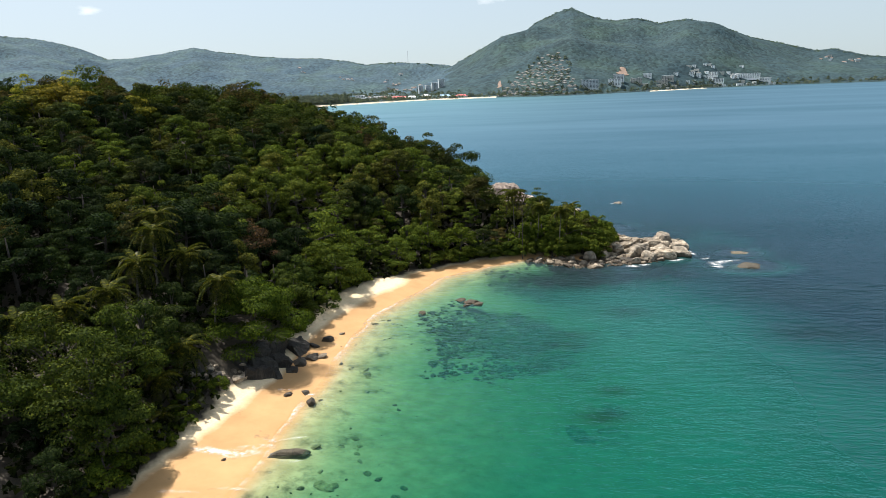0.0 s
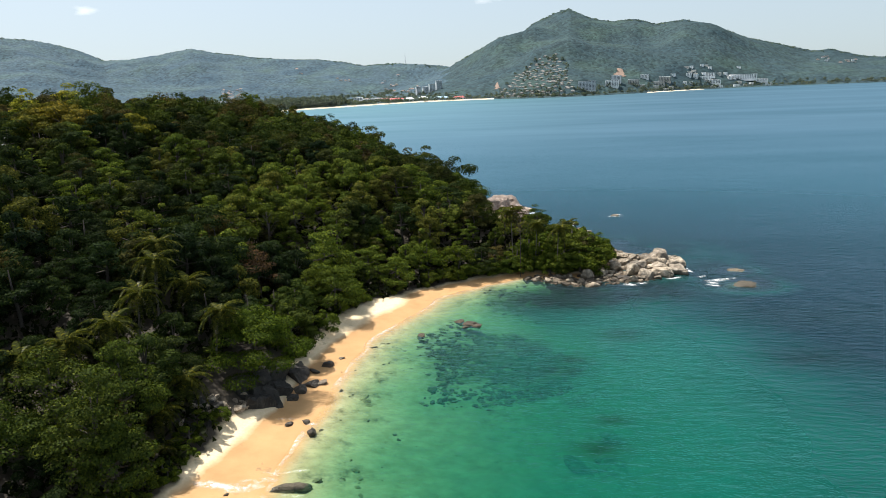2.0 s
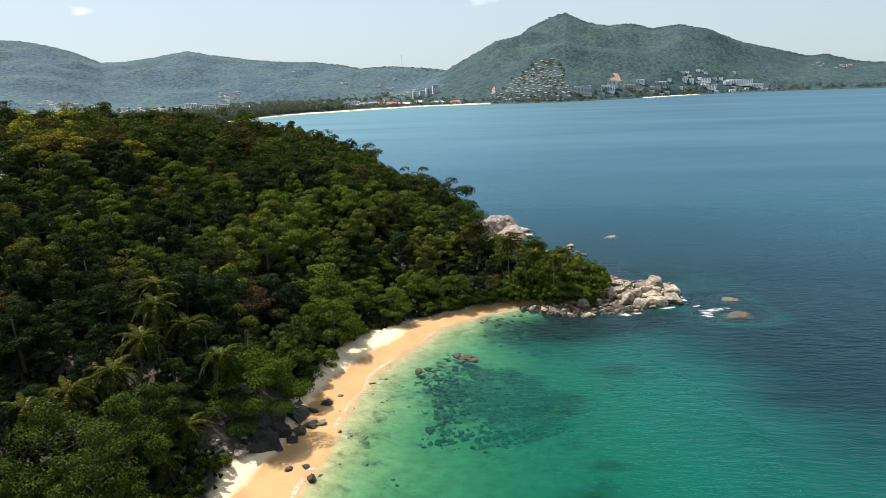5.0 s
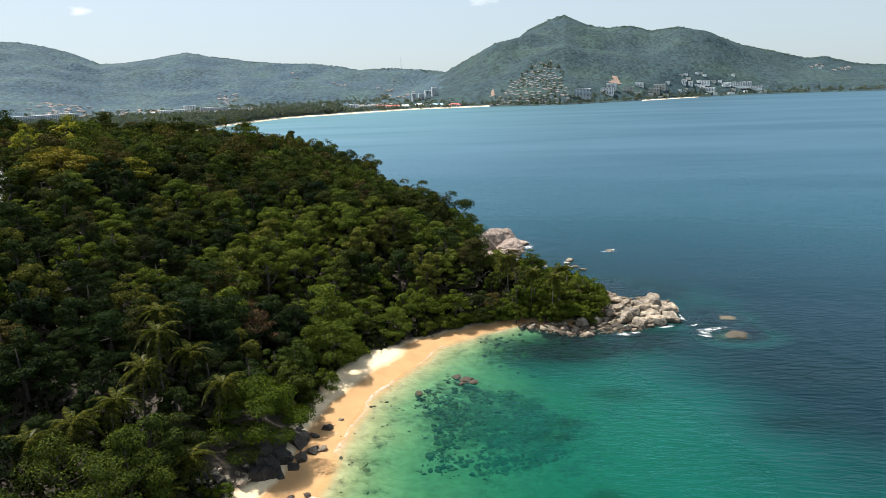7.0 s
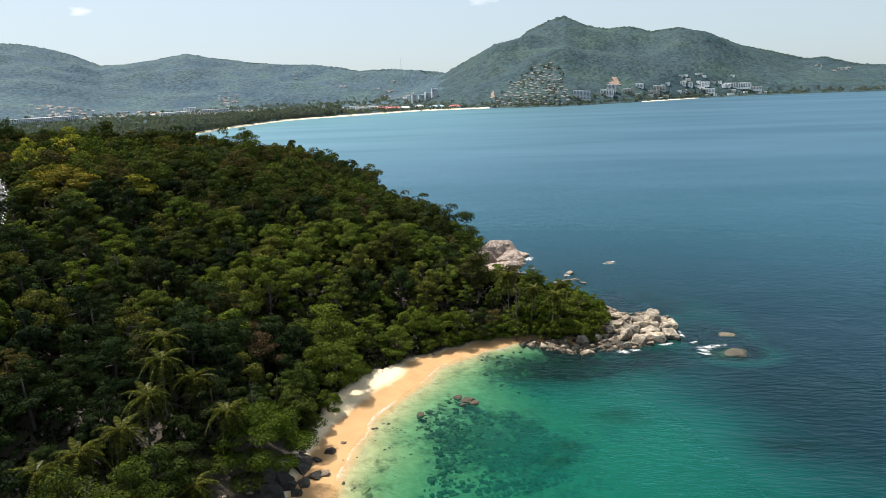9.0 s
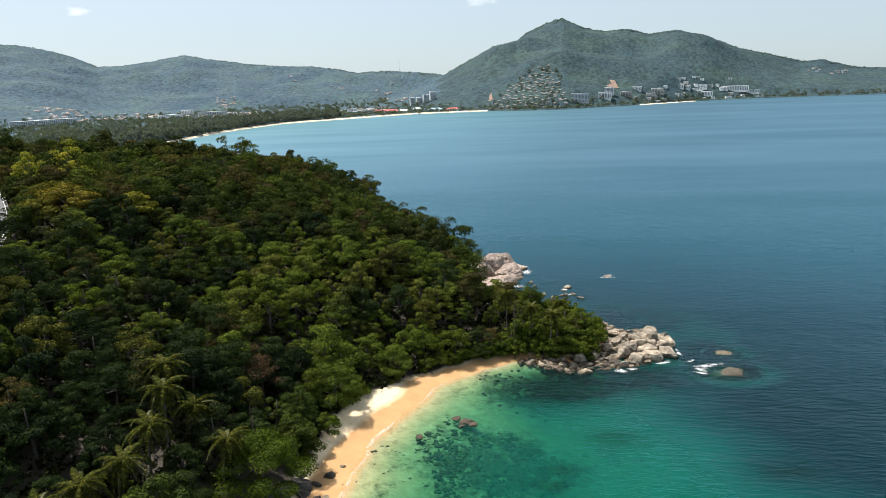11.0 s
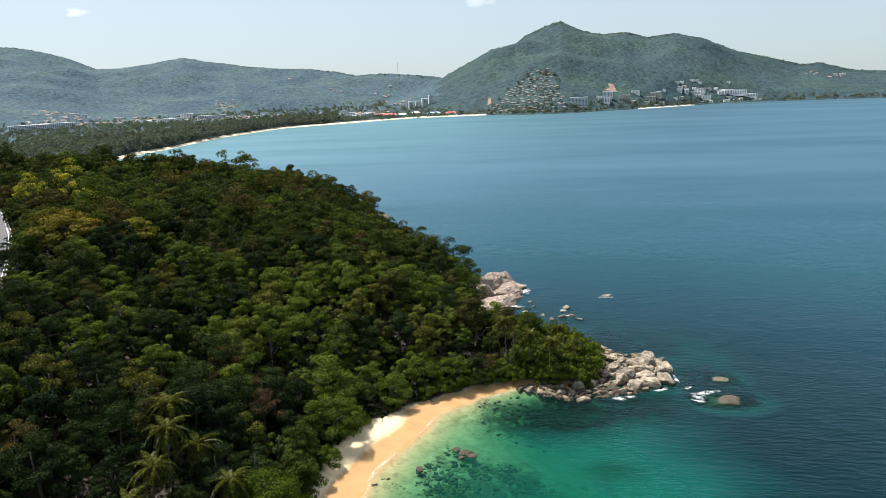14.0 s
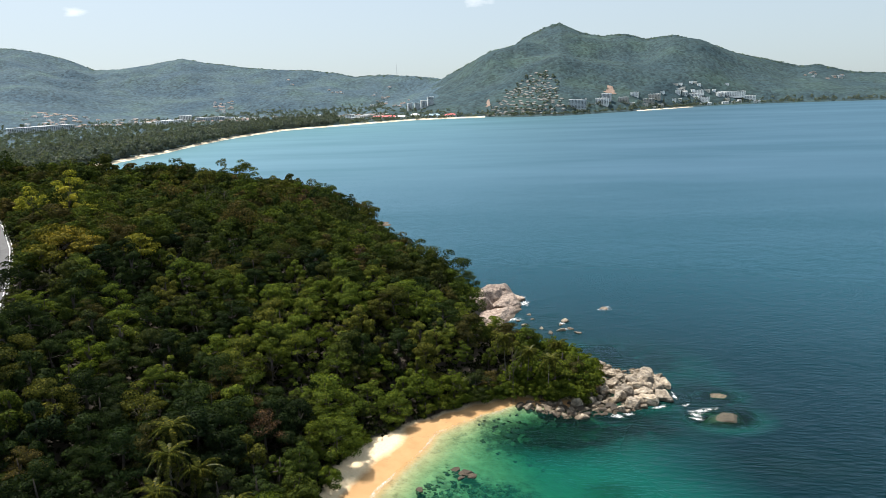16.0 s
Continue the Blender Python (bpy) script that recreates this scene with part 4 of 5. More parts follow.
for x, y, k in ((-16, 194.5, 0.8), (-12, 197, 0.85), (-8, 199.5, 0.8), (-5, 200.5, 0.9), (-1, 203, 0.9), (3, 205, 0.9), (12, 205, 0.8), (15, 202.5, 0.75), (19, 201.5, 0.8), (-20, 191.5, 0.8), (7, 203.5, 0.9), (10, 204, 1.0), (5, 207, 1.1), (12, 209, 1.3), (9, 211, 1.2), (17, 203, 1.0), (24, 202.5, 1.35), (29, 208, 1.4), (30.5, 216, 1.35), (19, 204.5, 1.2), (27, 226, 1.3), (22, 212, 1.4), (14.5, 205, 1.0), (25, 234, 1.1), (32.5, 222, 1.1), (28, 202.5, 1.05), (25.5, 207, 1.5), (27, 214, 1.5), (23, 219, 1.4), (16, 212, 1.3), (8, 206, 1.0), (20, 228, 1.3), (12, 224, 1.4), (2, 204, 1.0), (-3, 201, 0.9)):
    z = float(ground_height(np.array([x]), np.array([y]))[0])
    plant((x, y, z - 0.3), TALL_SHRUB, rng.uniform(0, 360), k * 1.15, "rounded bright green sea shrub on the rocky point", "point shrubs", "shrub")


def beach_shrubs():
    """Low growth along the upper edge of the sand."""
    line = COAST[4:15]
    for (ax, ay), (bx, by) in zip(line[:-1], line[1:]):
        n = max(1, int(math.hypot(bx - ax, by - ay) / 3.4))
        for i in range(n):
            u = (i + rng.uniform(0, 1)) / n
            px, py = ax + (bx - ax) * u, ay + (by - ay) * u
            nx, ny = -(by - ay), bx - ax
            q = math.hypot(nx, ny)
            back_off = float(beach_width(px - 8, py)) + rng.uniform(0.0, 3.2)
            if 108 < py < 132:
                continue
            x, y = px + nx / q * back_off, py + ny / q * back_off
            z = float(ground_height(np.array([x]), np.array([y]))[0])
            plant((x, y, z - 0.3), SHRUB if rng.uniform() < 0.6 else TALL_SHRUB, rng.uniform(0, 360), rng.uniform(0.55, 1.1), "low green shrub at the top of the beach", "beach shrubs", "shrub")


beach_shrubs()


def bare_tree(x, y, height, mat, label):
    z = float(ground_height(np.array([x]), np.array([y]))[0])
    pieces = [tube([(0, 0, -0.5), (0.1, 0, height * 0.5), (0.0, 0.1, height)], [0.15, 0.11, 0.03])]
    for i in range(12):
        b = height * rng.uniform(0.4, 0.92)
        a, r = i * 2.4, (height - b) * 0.5 + 0.5
        pieces.append(tube([(0.05, 0, b), (0.05 + r * 0.5 * math.cos(a), r * 0.5 * math.sin(a), b + r * 0.5), (0.05 + r * math.cos(a), r * math.sin(a), b + r * 1.2)], [0.05, 0.035, 0.012], 4))
    v, f = join(pieces)
    return tagged(new("dead_tree", mesh_of("dead_tree", v, f, mat, True)), label, "dead tree")


for x, y, h in ((6.2, 201.5, 18), (-62, 181, 13), (-128, 308, 16), (-121, 312, 13), (-58, 318, 14)):
    ob = bare_tree(x, y, h, bark, "bare grey dead tree standing among the green")
    ob.location = (x, y, float(ground_height(np.array([x]), np.array([y]))[0]))


# ---- rocks ----
def boulder_mesh(seed, mat, worn=11, levels=3, rounded=False):
    """A granite boulder: a block bounded by its joints, the edges worn round, the faces pitted."""
    r = np.random.default_rng(seed)
    bm = bmesh.new()
    bmesh.ops.create_icosphere(bm, subdivisions=levels, radius=1.0)
    axes = np.concatenate([np.eye(3), -np.eye(3)]) + r.normal(scale=0.30, size=(6, 3))
    faces = np.concatenate([axes, r.normal(size=(6, 3))])
    faces /= np.linalg.norm(faces, axis=1)[:, None]
    reach = np.concatenate([r.uniform(0.62, 0.95, 6), r.uniform(0.80, 1.1, 6)])
    o = Vector(r.uniform(-50, 50, 3))
    for q in bm.verts:
        c = q.co.normalized()
        out = (np.clip(faces @ np.array(c), 0, None) / reach) ** worn
        c = c * float(out.sum() ** (-1.0 / worn))
        cleft = abs(noise.noise(c * 1.1 + o * 2))
        q.co = c * (1 + 0.10 * noise.noise(c * 1.7 + o) + 0.045 * noise.noise(c * 5 + o) + 0.02 * noise.noise(c * 11 + o) - 0.10 * max(0.0, 1 - cleft / 0.07))
    bm.normal_update()
    me = bpy.data.meshes.new("boulder")
    bm.to_mesh(me)
    bm.free()
    me.materials.append(mat)
    me.polygons.foreach_set("use_smooth", np.full(len(me.polygons), rounded))
    return me


PALE = [boulder_mesh(20 + i, granite, (40, 16, 60, 26)[i % 4], 3) for i in range(8)]
SMALL_PALE = [boulder_mesh(120 + i, granite, 40, 3) for i in range(5)]
DARK = [boulder_mesh(40 + i, granite_shade_dark, 36, 3) for i in range(4)]
PINK = [boulder_mesh(60 + i, granite_pink, 30, 4) for i in range(3)]
WASHED = [boulder_mesh(70 + i, washed_rock, 18, 4) for i in range(2)]
REEF = [boulder_mesh(80 + i, reef_rock, 8, 2) for i in range(5)]


def boulder(x, y, z, sx, sy, sz, me, label, group, name="boulder", turn=None):
    ob = new(name, me)
    ob.matrix_basis = pose(x, y, z, rng.uniform(-12, 12), rng.uniform(-12, 12), rng.uniform(0, 360) if turn is None else turn) @ Matrix.Diagonal((sx, sy, sz, 1))
    return tagged(ob, label, "rock", group)


# the great blocks of the point
for x, y, z, sx, sy, sz in ((52.5, 218.5, 1.6, 4.6, 3.0, 2.3), (51.5, 211, 3.0, 3.0, 2.2, 2.0), (47.8, 208, 2.6, 2.6, 2.0, 1.8), (49.5, 201.5, 0.8, 4.6, 3.4, 2.6), (44.5, 199.0, 0.7, 3.6, 2.8, 2.5),
                            (54.2, 204, 0.6, 3.4, 4.0, 2.4), (43.5, 206, 1.6, 3.0, 3.4, 2.4), (39.2, 203, 1.2, 3.0, 2.4, 2.2), (38.2, 195.6, 0.4, 2.0, 1.7, 1.7), (40.3, 212.5, 1.0, 3.0, 2.0, 1.6),
                            (30, 201, 1.0, 2.4, 2.0, 1.9), (25.4, 198.5, 1.2, 2.8, 2.2, 2.0), (41, 221, 0.7, 2.4, 1.7, 1.4), (44, 217.5, 0.9, 2.2, 1.7, 1.5), (56.8, 213, 0.2, 3.0, 3.6, 2.0),
                            (47.5, 214, 1.5, 2.6, 2.4, 1.8), (35, 208, 1.2, 2.4, 2.2, 1.6)):
    boulder(x - (2.2 if x > 40 else 0), y, z, sx * 0.80, sy * 0.78, sz * 0.86, PALE[int(rng.integers(8))], "great sunlit pale granite boulder at the tip of the point", "point boulders")

PILE = np.array([(8, 200), (15, 193.5), (23, 190.5), (34, 193), (44, 196), (53, 208), (56, 220), (52, 226), (42, 228), (34, 234), (30, 240), (31, 230), (34, 219), (31, 207), (24, 200), (12, 202)], float)


def within(poly, x, y):
    inside = False
    for (ax, ay), (bx, by) in zip(poly, np.roll(poly, -1, axis=0)):
        if (ay > y) != (by > y) and x < (bx - ax) * (y - ay) / (by - ay) + ax:
            inside = not inside
    return inside


count, heap_v, heap_f, heap_n = 0, [], [], 0
while count < 560:
    x, y = rng.uniform(6, 60), rng.uniform(188, 242)
    if not within(PILE, x, y):
        continue
    s = 0.38 + 1.25 * rng.uniform() ** 1.9
    dark = x < 37 and y < 200 and rng.uniform() < 0.75
    ridge = max(0.0, 1 - math.hypot((x - 47) / 11, (y - 210) / 12))
    z = max(-0.2, float(ground_height(np.array([x]), np.array([y]))[0])) + rng.uniform(-0.2, 0.35) + 2.4 * ridge
    s *= 1 + 0.5 * ridge
    size = (s * rng.uniform(0.9, 1.5), s * rng.uniform(0.8, 1.1), s * rng.uniform(0.6, 0.95))
    count += 1
    if count > 190 and dark:
        continue
    if count <= 190:
        boulder(x, y, z, *size, (DARK[int(rng.integers(4))] if dark else PALE[int(rng.integers(8))]),
                "dark wet granite boulder on the shore" if dark else "pale grey granite boulder in the heap on the point", "point boulders")
        continue
    me = SMALL_PALE[count % 5]
    turn = np.array(pose(0, 0, 0, rng.uniform(-14, 14), rng.uniform(-14, 14), rng.uniform(0, 360)).to_3x3())
    w = np.array([q.co[:] for q in me.vertices]) * np.array(size) * 0.85
    heap_v.append(w @ turn.T + np.array([x, y, z]))
    heap_f.append(np.array([tuple(t.vertices) for t in me.polygons]) + heap_n)
    heap_n += len(w)
tagged(new("boulder_heap", mesh_of("boulder_heap", np.concatenate(heap_v), np.concatenate(heap_f), granite)), "smaller broken granite stones filling the heap", "stones", kind="stuff")


def shore_stones():
    """The mass of small dark stones between the boulders, wet along the water."""
    shape = [(np.array([q.co[:] for q in me.vertices]), np.array([[i for i in t.vertices] for t in me.polygons])) for me in (boulder_mesh(90, granite_shade_dark, 12, 2), boulder_mesh(91, granite_shade_dark, 12, 2), boulder_mesh(92, granite_shade_dark, 12, 2))]
    vs, fs, base, made = [], [], 0, 0
    while made < 700:
        x, y = rng.uniform(4, 58), rng.uniform(187, 240)
        if not within(PILE, x, y) or (y > 200 and rng.uniform() < 0.5):
            continue
        v, f = shape[int(rng.integers(3))]
        s, a = 0.18 + 0.5 * rng.uniform() ** 2, rng.uniform(0, 6.3)
        turn = np.array([[math.cos(a), -math.sin(a), 0], [math.sin(a), math.cos(a), 0], [0, 0, 1]])
        z = max(-0.15, float(ground_height(np.array([x]), np.array([y]))[0])) + 0.1
        vs.append((v * np.array([s * 1.3, s, s * 0.8])) @ turn.T + np.array([x, y, z]))
        fs.append(f + base)
        base += len(v)
        made += 1
    tagged(new("shore_stones", mesh_of("shore_stones", np.concatenate(vs), np.concatenate(fs), granite_shade_dark)), "small dark wet stones packed between the boulders", "stones", kind="stuff")


shore_stones()
# the headland's pink slabs, and rocks awash
for x, y, z, sx, sy, sz, m in ((4, 309, 0.6, 9.5, 8.0, 6.0, 0), (-2, 276, 0.0, 8.5, 7.5, 3.4, 1), (-7, 266, 0.8, 5.5, 4.8, 3.0, 2), (7, 297, 0.4, 6.0, 6.5, 3.8, 1), (12, 306, -0.6, 4.0, 3.4, 2.6, 2), (-6, 290, 2.0, 7.0, 8.0, 5.0, 2), (-1, 301, 3.2, 6.0, 5.0, 4.6, 1), (6, 285, -0.4, 4.5, 4.0, 2.8, 0), (3, 270, -0.6, 4.0, 3.2, 2.2, 0), (-80, 482, 0.1, 7.5, 4.5, 1.7, 1), (-90, 485, 0.4, 5.5, 4.0, 2.0, 2), (-72, 483, -0.2, 5.0, 2.8, 1.1, 0)):
    boulder(x, y, z, sx, sy, sz, PINK[m], "huge smooth pinkish granite slab sloping into the sea", "headland slabs", "rock_slab", rng.uniform(-25, 25))
for x, y, s in ((48.3, 292, 2.6), (30, 276, 2.2), (27.5, 265.5, 2.4), (31.5, 267, 1.7), (23.2, 262, 1.8), (28, 272, 1.4), (34, 262, 1.6), (20, 268, 1.5), (16, 285, 1.4), (17, 279, 1.2), (13, 272, 1.6), (11, 277, 1.3)):
    s *= 0.68
    boulder(x, y, rng.uniform(-0.2, 0.1), s * 1.3, s, s * (0.45 if x > 40 else 0.65), PALE[int(rng.integers(8))], "low rock awash off the headland", "rocks awash")
boulder(66.0, 190.6, -1.35, 7.0, 4.2, 1.7, WASHED[0], "broad brown rock just under the water off the point", "rocks awash", turn=8)
boulder(69.5, 205.5, -1.0, 3.4, 2.0, 1.25, WASHED[1], "flat brown rock breaking the surface off the point", "rocks awash", turn=5)

# the dark rocks under the spreading tree, tree shade painted into their colour, and those on the sand
for x, y, z, sx, sy, sz in ((-48, 119.5, 2.0, 5.2, 4.0, 4.6), (-44.4, 118.0, 1.4, 3.8, 3.2, 3.6), (-41.2, 129.5, 0.9, 3.2, 2.6, 2.2), (-45.0, 125.0, 1.8, 3.8, 3.0, 3.2), (-51, 117.0, 1.4, 2.8, 2.6, 2.6), (-46.6, 123.4, 3.4, 3.0, 2.6, 2.6),
                            (-39.0, 123.0, 0.5, 1.8, 1.4, 1.0), (-37.2, 126.2, 0.4, 1.8, 1.0, 0.8), (-41.5, 116, 0.6, 1.8, 1.6, 1.2), (-39.5, 119.5, 0.4, 1.4, 1.2, 0.9), (-56.5, 138, 5.0, 3.0, 2.6, 3.0), (-38.2, 132.0, 0.4, 1.3, 1.0, 0.7),
                            (-44.5, 115.0, 1.2, 3.0, 2.4, 3.2), (-48.5, 115.5, 2.0, 3.0, 2.4, 3.4), (-41.8, 121, 0.8, 2.4, 1.8, 1.6), (-43.2, 122.6, 1.0, 2.6, 2.0, 2.4), (-46.0, 113.0, 0.8, 1.6, 1.4, 1.1), (-42.5, 134.0, 1.0, 1.6, 1.4, 1.0)):
    boulder(x, y, z, sx, sy, sz, DARK[int(rng.integers(4))], "dark jointed boulder at the foot of the trees, shade put into its colour", "beach boulders")
for x, y, z, sx, sy, sz, m in ((-36.2, 135.4, 0.55, 1.25, 1.0, 0.95, DARK), (-35.4, 127.4, 0.15, 1.4, 0.7, 0.6, PALE), (-32.6, 107.2, 0.1, 0.95, 0.8, 0.7, DARK), (-34.6, 139.6, 0.0, 0.9, 0.6, 0.35, PALE),
                               (-37.4, 110.0, 0.2, 0.8, 0.7, 0.5, DARK), (-34.4, 111.0, 0.1, 0.7, 0.6, 0.5, DARK), (-40.4, 88.5, 0.2, 0.4, 0.35, 0.3, DARK)):
    boulder(x, y, z, sx, sy, sz, m[int(rng.integers(4))], "weathered boulder lying on the wet sand", "beach boulders")
boulder(-31.4, 91.0, -0.12, 3.4, 1.1, 0.55, WASHED[0], "flat weathered brown rock lying in the shallows", "beach boulders", turn=12)
for _ in range(46):
    u = rng.uniform()
    x, y = -54.5 + 8.5 * u + rng.uniform(-2.2, 2.2), 101.5 + 12 * u + rng.uniform(-2.2, 2.2)
    s = rng.uniform(0.28, 0.9)
    z = float(ground_height(np.array([x]), np.array([y]))[0])
    boulder(x, y, z + s * 0.25, s * 1.3, s, s * 0.8, (PALE if rng.uniform() < 0.6 else DARK)[int(rng.integers(4))], "loose stone at the head of the beach", "beach stones", "stone")


# reef and sunken rocks
def sunken(x, y, s, rise=0.35):
    z = float(ground_height(np.array([x]), np.array([y]))[0])
    top = min(z + s * rise * 0.7, -0.25)
    boulder(x, y, top - s * rise, s * rng.uniform(0.9, 1.5), s * rng.uniform(0.8, 1.1), s * rise, REEF[int(rng.integers(5))], "sunken weedy rock on the sandy sea bed", "sunken rocks", "sunken_rock")


REEF_AREA = np.array([(-20, 153), (-13, 166), (-5, 166), (6, 158), (14, 149), (19, 139), (15, 131), (6, 126), (-4, 120), (-16, 122), (-13, 138)], float)


def reef():
    """The rough floor of the reef: hundreds of low weedy lumps."""
    ball = bmesh.new()
    bmesh.ops.create_icosphere(ball, subdivisions=1, radius=1.0)
    unit, tris = np.array([q.co[:] for q in ball.verts]), np.array([[q.index for q in t.verts] for t in ball.faces])
    ball.free()
    vs, fs, base, made = [], [], 0, 0
    while made < 1640:
        if made < 1300:
            x, y = rng.uniform(-22, 22), rng.uniform(118, 168)
            ok = within(REEF_AREA, x, y) and rng.uniform() < (1.5 * float(vnoise(np.array([x]), np.array([y]), 6, 31)[0]) ** 1.5) * math.exp(-((x - 0) / 17) ** 2 - ((y - 143) / 17) ** 2) * 1.6
        elif made < 1580:
            x, y = rng.normal(13, 8), rng.normal(184, 5)
            ok = float(offshore(np.array([x]), np.array([y]))[0]) < -1.5
        else:
            x, y = rng.uniform(-33, -14), rng.uniform(70, 150)
            ok = rng.uniform() < 1.2 * float(vnoise(np.array([x]), np.array([y]), 9, 33)[0]) ** 3
        if not ok:
            continue
        s = (0.18 + 0.62 * rng.uniform() ** 2.2) * (1.0 if made < 1580 else 0.7)
        z = float(ground_height(np.array([x]), np.array([y]))[0])
        rough = 1 + 0.32 * rng.normal(size=(len(unit), 1))
        a = rng.uniform(0, 6.3)
        turn = np.array([[math.cos(a), -math.sin(a), 0], [math.sin(a), math.cos(a), 0], [0, 0, 1]])
        hgt = min(s * 0.5, max(0.05, -0.3 - z))
        vs.append((unit * rough * np.array([s * rng.uniform(1, 1.6), s, hgt])) @ turn.T + np.array([x, y, z]))
        fs.append(tris + base)
        base += len(unit)
        made += 1
    tagged(new("reef", mesh_of("reef", np.concatenate(vs), np.concatenate(fs), reef_rock, True)), "dark weedy reef of broken stones on the sea bed", "reef", kind="stuff")


reef()
count = 0
while count < 22:
    x, y = rng.uniform(-22, 22), rng.uniform(118, 168)
    if within(REEF_AREA, x, y):
        sunken(x, y, 0.7 + 0.7 * rng.uniform() ** 2, rng.uniform(0.35, 0.6))
        count += 1
for cx, cy, spread, n, big in ((14.6, 103.6, 2.0, 7, 1.7), (19, 113.5, 1.6, 4, 1.3), (-26.6, 121.3, 1.2, 3, 0.9), (27, 153, 3.5, 7, 1.6), (63, 139, 6, 12, 2.2), (-23, 93, 3, 4, 0.6), (-20, 86, 3, 6, 0.8), (-22, 81, 3, 5, 0.9), (-26, 97, 3, 4, 0.6),
                               (42, 238, 8, 16, 1.8), (60, 222, 5, 10, 1.9), (30, 256, 8, 16, 1.8), (66, 199, 5, 10, 2.0), (30, 186, 8, 16, 1.8), (46, 190, 7, 10, 1.7), (16, 262, 6, 8, 1.6), (6, 184, 5, 10, 1.3)):
    for _ in range(n):
        sunken(cx + rng.normal(scale=spread), cy + rng.normal(scale=spread * 0.7), big * rng.uniform(0.6, 1.2), 0.5)
for x, y, s in ((-7.5, 161.5, 1.6), (-9.8, 163, 1.1), (-5.6, 160, 1.2), (-8.6, 159, 0.9), (-18.5, 153.5, 1.0)):
    boulder(x, y, -0.15, s * 1.2, s * 0.9, s * 0.5, DARK[int(rng.integers(4))], "dark rock of the reef standing just clear of the water", "rocks awash")


# ---- foam ----
def foam(x, y, rx, ry, turn=0.0, thick=1.0):
    rings, sides = 4, 22
    v, f, t = [(0, 0, 0)], [], [thick]
    ca, sa = math.cos(radians(turn)), math.sin(radians(turn))
    wob = [1 + 0.3 * rng.normal() for _ in range(sides)]
    wob = [(wob[i - 1] + 2 * wob[i] + wob[(i + 1) % sides]) / 4 for i in range(sides)]
    for k in range(1, rings + 1):
        for i in range(sides):
            a = 2 * math.pi * i / sides
            u, w = rx * k / rings * wob[i] * math.cos(a), ry * k / rings * wob[i] * math.sin(a)
            v.append((u * ca - w * sa, u * sa + w * ca, 0))
            t.append(thick * (1 - k / rings))
    for i in range(sides):
        f.append((0, 1 + i, 1 + (i + 1) % sides))
    for k in range(rings - 1):
        for i in range(sides):
            a, b = 1 + k * sides + i, 1 + k * sides + (i + 1) % sides
            f.append((a, a + sides, b + sides, b))
    p = np.array(v)
    rise = np.maximum(0.07, ground_height(p[:, 0] + x, p[:, 1] + y) + 0.06) - 0.07
    me = mesh_of("foam", np.stack([p[:, 0], p[:, 1], rise], 1), f, sea_foam)
    attribute(me, "thick", t)
    ob = new("foam", me)
    ob.location = (x, y, 0.07)
    return tagged(ob, "white foam of waves breaking round the rocks", "foam", "foam patches", "stuff")


for x, y, rx, ry, a in ((59.0, 193.4, 1.5, 1.6, 60), (61.6, 195.6, 2.4, 0.9, 35), (64.6, 196.6, 1.9, 0.6, 10), (58.6, 190.6, 1.7, 0.5, -25), (58.2, 199.4, 1.2, 0.5, 20), (36.5, 192.3, 2.2, 0.9, -20), (40.0, 193.5, 1.6, 0.6, 10), (50, 198.2, 2.0, 0.7, 25), (56.2, 206, 0.6, 2.0, 0),
                        (15, 301, 2.2, 3.4, 0), (14.5, 309, 1.6, 2.2, 0), (8.5, 279, 3.4, 1.6, 10), (5, 271, 3.0, 1.2, 0), (28.6, 273.5, 1.2, 0.9, 0), (30.5, 267, 1.6, 0.8, 0), (48.5, 290.4, 2.8, 0.7, 0), (50, 293.8, 1.6, 0.6, 0)):
    foam(x, y, rx * 1.3, ry * 1.5, a, 1.8)


def shore_foam():
    """The thin line that each small wave leaves along the beach."""
    line = [np.array(q) for q in COAST[5:15]]
    v, f, t = [], [], []
    for a, b in zip(line[:-1], line[1:]):
        n = int(np.linalg.norm(b - a) / 0.8)
        for i in range(n):
            p = a + (b - a) * i / n
            nrm = np.array((b[1] - a[1], a[0] - b[0]))
            nrm /= np.linalg.norm(nrm)
            w = 0.9 + 2.4 * float(vnoise(np.array([p[0]]), np.array([p[1]]), 9, 41)[0]) ** 2
            for _ in range(4):
                p = p + nrm * float(offshore(np.array([p[0]]), np.array([p[1]]))[0]) * 0.8
            o = 0.5 + 1.3 * (float(vnoise(np.array([p[0]]), np.array([p[1]]), 12, 42)[0]) - 0.5)
            for s, k in ((o - 0.10, 0.2), (o + 0.08, 1.15), (o + w * 0.8, 0.0)):
                q = p + nrm * s
                v.append((q[0], q[1], max(0.06, float(ground_height(np.array([q[0]]), np.array([q[1]]))[0]) + 0.05)))
                t.append(k * float(smooth(0.25, 0.6, vnoise(np.array([p[0]]), np.array([p[1]]), 11, 43))[0]) * float(np.interp(p[1], [86, 98, 104, 124, 132, 142, 160, 170], [0.2, 0.3, 0.8, 0.8, 0.4, 0.35, 0.7, 0.4])))
    m = len(v) // 3
    for i in range(m - 1):
        for k in (0, 1):
            f.append((i * 3 + k, i * 3 + k + 1, i * 3 + k + 4, i * 3 + k + 3))
    me = mesh_of("foam", v, f, sea_foam)
    attribute(me, "thick", t)
    tagged(new("foam", me), "thin white foam line along the wet sand", "foam", "foam patches", "stuff")


shore_foam()
